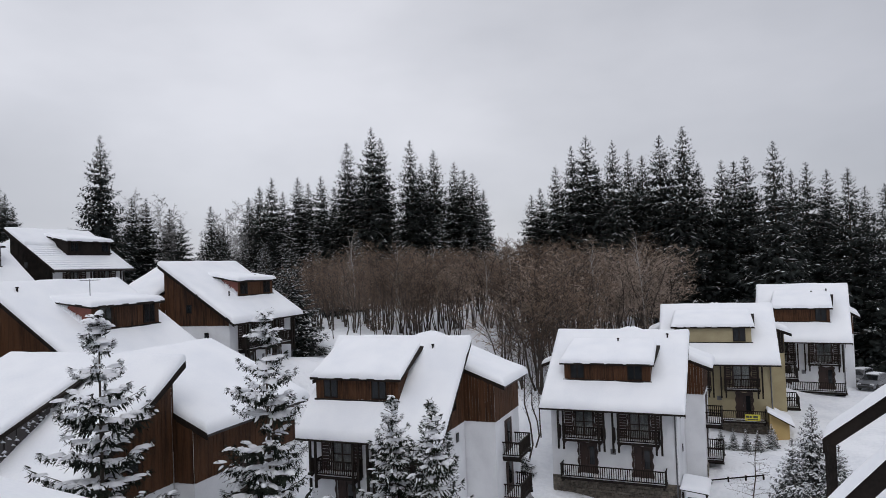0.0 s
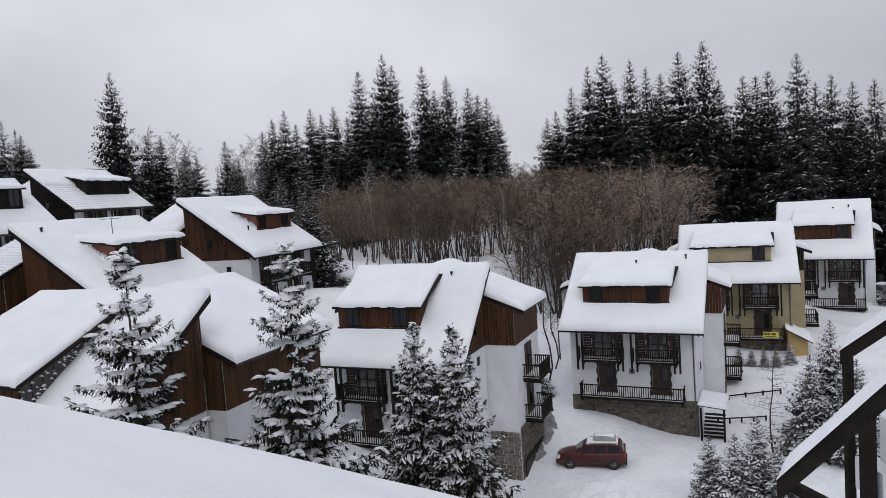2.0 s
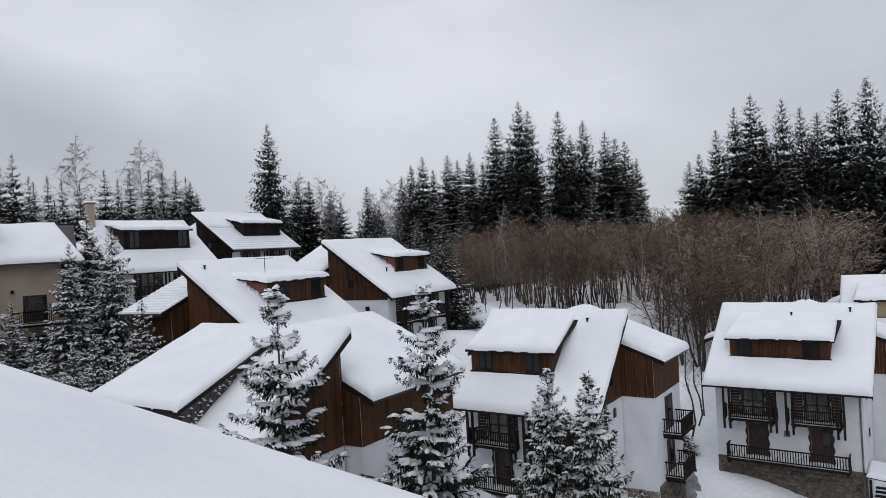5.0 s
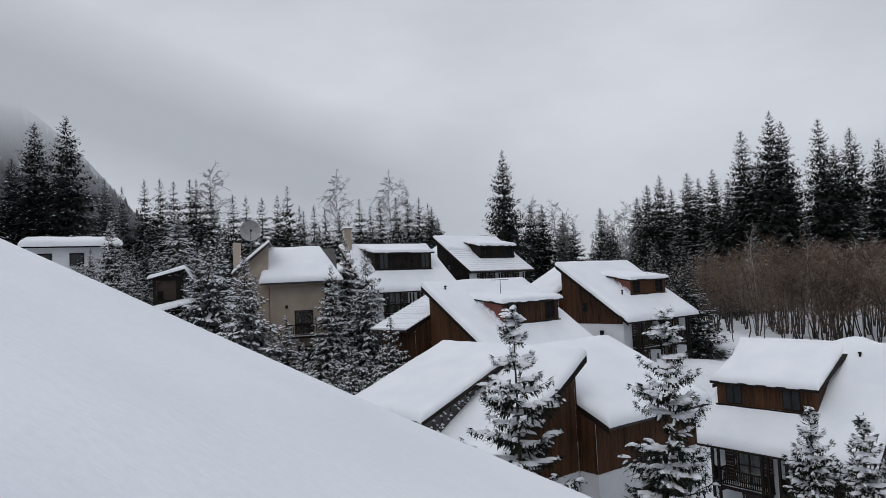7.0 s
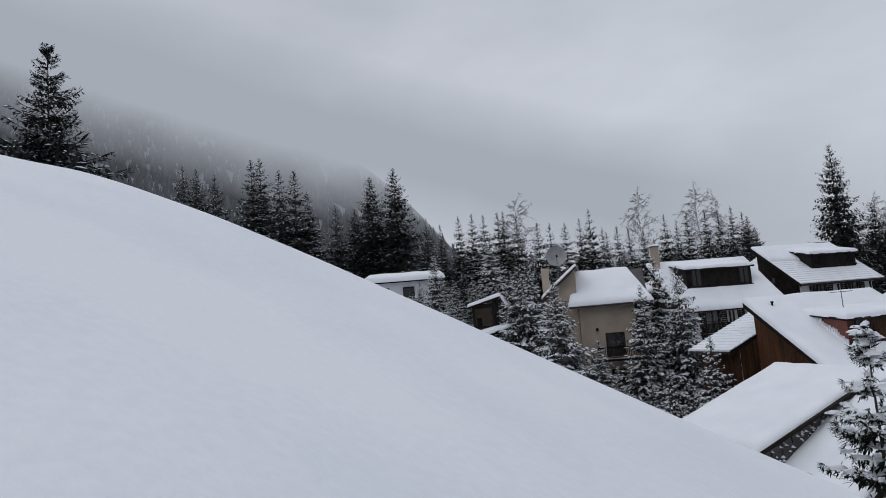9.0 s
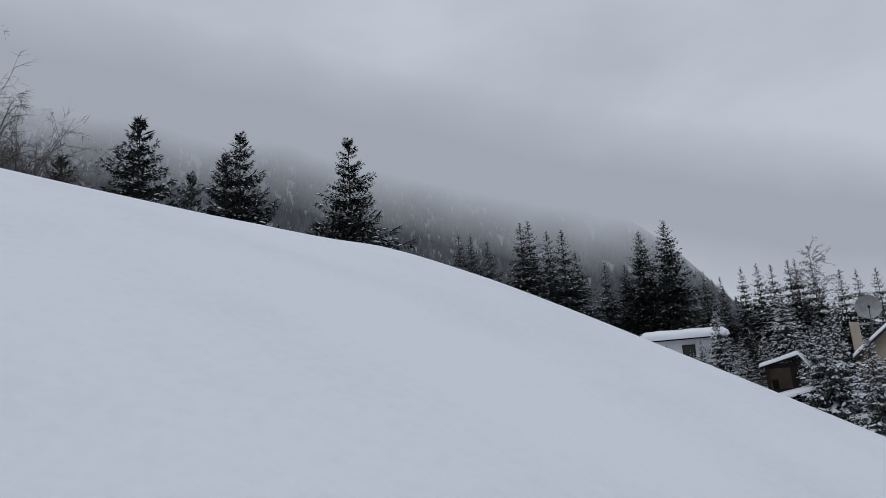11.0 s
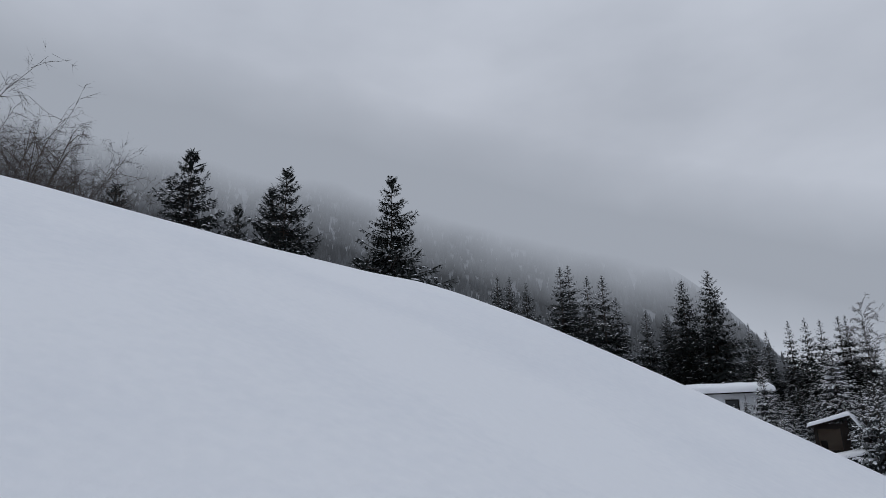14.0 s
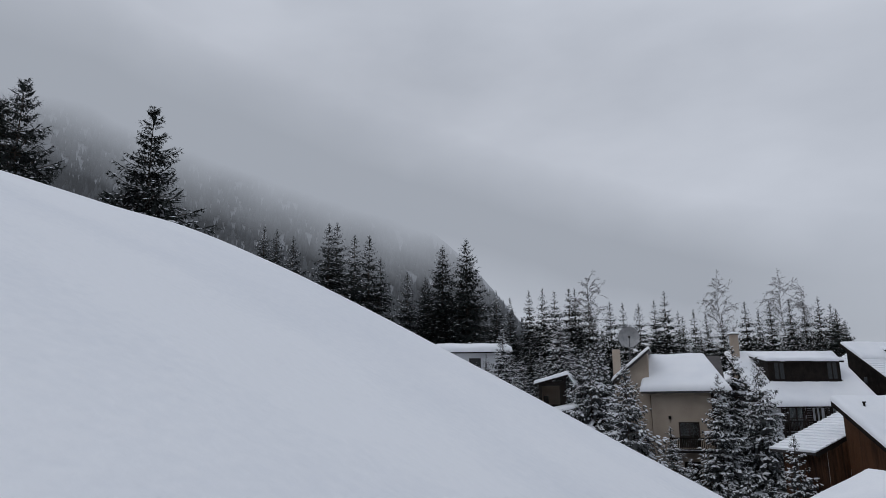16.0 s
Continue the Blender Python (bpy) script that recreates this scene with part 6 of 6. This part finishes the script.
def hut():
    """A little open-fronted timber hut whose snow rolls down over one side."""
    h = thing("hut", pose(-40.45, 29.6, 18.1, 0, 0, 53.8), "small open-fronted timber hut under curved snow", "hut")
    g = Geo()
    wall_panel(g, -1.0, 0.9, -2.5, 1.75, 0.0, 0.12, [(-0.8, 0.45, 0.15, 1.45)])
    part("front_wall", g, DARK, h)
    part("side_wall", Geo().box(-1.0, -0.9, 0.12, 1.9, -2.5, 1.7), DOORWOOD, h)
    part("side_wall", Geo().box(0.8, 0.9, 0.12, 1.9, -2.5, 1.9), DOORWOOD, h)
    part("back_wall", Geo().box(-0.9, 0.8, 1.8, 1.9, -2.5, 1.8), CREAM, h, "pale board lining")
    part("shelf", Geo().box(-0.7, -0.35, 0.3, 0.6, 0.15, 0.75), DARK, h)
    roof = part("roof", Geo().prism([(-1.3, -0.35, 1.62), (1.1, -0.35, 2.25), (1.1, -0.35, 2.15), (-1.3, -0.35, 1.52)], (0, 2.5, 0)), DARK, h)
    part("roof_snow", snow_slab([(-1.35, -0.4, 1.62), (1.15, -0.4, 2.27), (1.15, 2.2, 2.27), (-1.35, 2.2, 1.62)], 0.22, 0.3, 0.25, 61), SNOW, roof, "settled snow", True)
    apron = part("side_roof", Geo().prism([(1.1, -0.5, 2.2), (2.0, -0.5, 0.9), (1.3, -0.6, 0.05), (-1.2, -0.7, -0.55), (-1.2, -0.7, -0.7), (1.4, -0.6, -0.1), (2.1, -0.5, 0.8)], (0, 0.5, 0)), DARK, h)
    part("side_snow", snow_slab([(1.05, -0.6, 2.2), (1.9, -0.75, 0.85), (2.4, 1.2, 0.75), (1.2, 1.6, 2.25)], 0.25, 0.3, 0.3, 62), SNOW, apron, "settled snow", True)
    part("low_snow", snow_slab([(-1.4, -1.3, -0.75), (1.7, -1.2, 0.0), (1.7, 0.0, 0.12), (-1.4, -0.03, -0.5)], 0.22, 0.3, 0.3, 63), SNOW, apron, "settled snow", True)


hut()


def porch():
    """The little roofed stair beside the white chalet."""
    o = in_frame_of(chalet_c, 5.3, 0.6)
    z = ground_z(o.x, o.y)
    h = thing("stair_porch", pose(o.x, o.y, z, 0, 0, -24.1), "roofed timber outside stair beside the white chalet", "porch")
    part("roof", Geo().prism([(-0.7, -1.5, 2.7), (1.1, -1.5, 2.5), (1.1, -1.5, 2.38), (-0.7, -1.5, 2.58)], (0, 3.0, 0)), DARK, h)
    part("roof_snow", snow_slab([(-0.75, -1.55, 2.7), (1.15, -1.55, 2.5), (1.15, 1.5, 2.5), (-0.75, 1.5, 2.7)], 0.25, seed=60), SNOW, h, "settled snow", True)
    for x in (-0.55, 0.95):
        part("post", Geo().box(x - 0.07, x + 0.07, -1.4, -1.26, -0.3, 2.4), DARK, h)
    for i in range(8):
        part("step", Geo().box(-0.5, 0.9, -1.1 + i * 0.28, -0.8 + i * 0.28, i * 0.18 - 0.05, i * 0.18 + 0.02), DARK, h)


porch()


def sign():
    m = chalet_d.matrix_basis @ Matrix.Translation((2.6, -1.06, -4.95))
    s = thing("sign_board", m, "yellow sign board on the balcony of the yellow house", "sign")
    part("board", Geo().box(-0.6, 0.6, -0.03, 0.0, -0.27, 0.27), SIGN, s)
    for x, w in ((-0.4, 0.28), (-0.14, 0.16), (0.22, 0.36)):
        part("bar", Geo().box(x - w / 2, x + w / 2, -0.036, -0.031, -0.02, 0.16), INK, s)
    part("bar", Geo().box(-0.42, 0.42, -0.036, -0.031, -0.2, -0.12), INK, s)


sign()


def dish():
    d = thing("satellite_dish", pose(-50.2, 46.0, 15.1, 0, 0, 50), "large pale satellite dish on a mast", "dish")
    part("mast", Geo().tube((0, 0.3, -9.0), (0, 0.3, 9.3), 0.09, 0.07, 8), METAL, d)
    g, n, k = Geo(), 24, 5
    for j in range(k + 1):
        for i in range(n):
            rr = 1.0 * j / k
            g.v.append((rr * math.cos(6.2832 * i / n), -0.35 * (rr / 1.0) ** 2 + 0.2, 9.3 + rr * math.sin(6.2832 * i / n)))
    g.f = [(j * n + i, j * n + (i + 1) % n, (j + 1) * n + (i + 1) % n, (j + 1) * n + i) for j in range(k) for i in range(n)]
    part("bowl", g, PLASTIC, d, "pale grey bowl", True)
    part("feed", Geo().tube((0, -0.9, 9.2), (0, -0.6, 9.3), 0.09, 0.09, 8), DARK, d)
    part("feed_arm", Geo().tube((0, 0.1, 8.2), (0, -0.8, 9.2), 0.03, 0.03, 6), METAL, d)


dish()


def lane():
    """Snow ploughed to the side of the lane."""
    rr = random.Random(4)
    for k in range(14):
        x, y = 6.0 + rr.uniform(-3.0, 3.5), 39.6 + rr.uniform(-1.6, 1.2)
        g = Geo()
        n, m = 26, 8
        for j in range(m + 1):
            for i in range(n):
                a, q = 6.2832 * i / n, j / m
                rad = (1.0 + 0.5 * noise.noise(Vector((math.cos(a) * 1.5, math.sin(a) * 1.5, k * 3.0)))) * q * rr.uniform(0.97, 1.03) * 1.1
                px, py = x + rad * math.cos(a) * 1.4, y + rad * math.sin(a)
                g.v.append((px, py, ground_z(px, py) - 0.05 + 0.34 * (1 - q * q) * (0.8 + 0.7 * noise.noise(Vector((px * 2.5, py * 2.5, 0))))))
        g.f = [(j * n + i, j * n + (i + 1) % n, (j + 1) * n + (i + 1) % n, (j + 1) * n + i) for j in range(m) for i in range(n)]
        tagged(part("snowdrift", g, SNOW_GROUND, smooth=True), "ploughed heap of snow beside the lane", "snow", "heaps along the lane")


lane()


def annexe():
    """The little ochre lean-to at the corner of the yellow house."""
    h = thing("lean_to", pose(28.11, 58.6, 2.04, 0, 0, -21.3), "small ochre plaster lean-to under a snowy roof", "shed")
    part("wall", Geo().prism([(-0.75, 0, -0.8), (0.75, 0, -0.8), (0.75, 0, 2.1), (-0.75, 0, 2.95)], (0, 2.2, 0)), OCHRE, h)
    roof = part("roof", Geo().prism([(-0.9, -0.5, 3.2), (1.1, -0.5, 2.05), (1.1, -0.5, 1.92), (-0.9, -0.5, 3.07)], (0, 2.9, 0)), DARK, h)
    part("roof_snow", snow_slab([(-0.92, -0.55, 3.2), (1.15, -0.55, 2.05), (1.15, 2.45, 2.05), (-0.92, 2.45, 3.2)], 0.2, 0.3, 0.2, 66), SNOW, roof, "settled snow", True)


annexe()


def slush():
    """Trodden, thawing snow before the garage doors."""
    for k, (x, y, w) in enumerate(((5.3, 50.2, 1.3), (4.9, 48.4, 1.0), (4.2, 46.6, 0.9))):
        g, n, m, base = Geo(), 28, 6, 0.035 + 0.006 * k
        for j in range(m + 1):
            for i in range(n):
                a = 6.2832 * i / n
                rad = w * j / m * (1.0 + 0.55 * noise.noise(Vector((math.cos(a) * 1.6, math.sin(a) * 1.6, k * 5.0))))
                px, py = x + rad * math.cos(a) * 0.8, y + rad * math.sin(a) * 1.3
                g.v.append((px, py, ground_z(px, py) + base * (1 - (j / m) ** 3) - 0.01 * (j == m)))
        g.f = [(j * n + i, j * n + (i + 1) % n, (j + 1) * n + (i + 1) % n, (j + 1) * n + i) for j in range(m) for i in range(n)]
        tagged(part("slush_patch", g, SLUSH, smooth=True), "dark trodden slush before the garage doors", "ground", kind="structure")


slush()


def garden_fence():
    """Low dark rails and the steps' handrail in the garden of the yellow house."""
    for (x0, y0), (x1, y1) in (((18.5, 52.5), (23.0, 50.8)), ((18.0, 50.0), (21.0, 48.8))):
        f = thing("garden_fence", Matrix.Identity(4), "low dark timber fence half buried in snow", "fence", "fences of the garden")
        n = 4
        for i in range(n + 1):
            x, y = x0 + (x1 - x0) * i / n, y0 + (y1 - y0) * i / n
            z = ground_z(x, y)
            part("post", Geo().box(x - 0.05, x + 0.05, y - 0.05, y + 0.05, z - 0.2, z + 0.36), DARK, f)
        z0, z1 = ground_z(x0, y0), ground_z(x1, y1)
        for k in (0.3,):
            part("rail", Geo().beam((x0, y0, z0 + k), (x1, y1, z1 + k), 0.05, 0.09), DARK, f)


garden_fence()
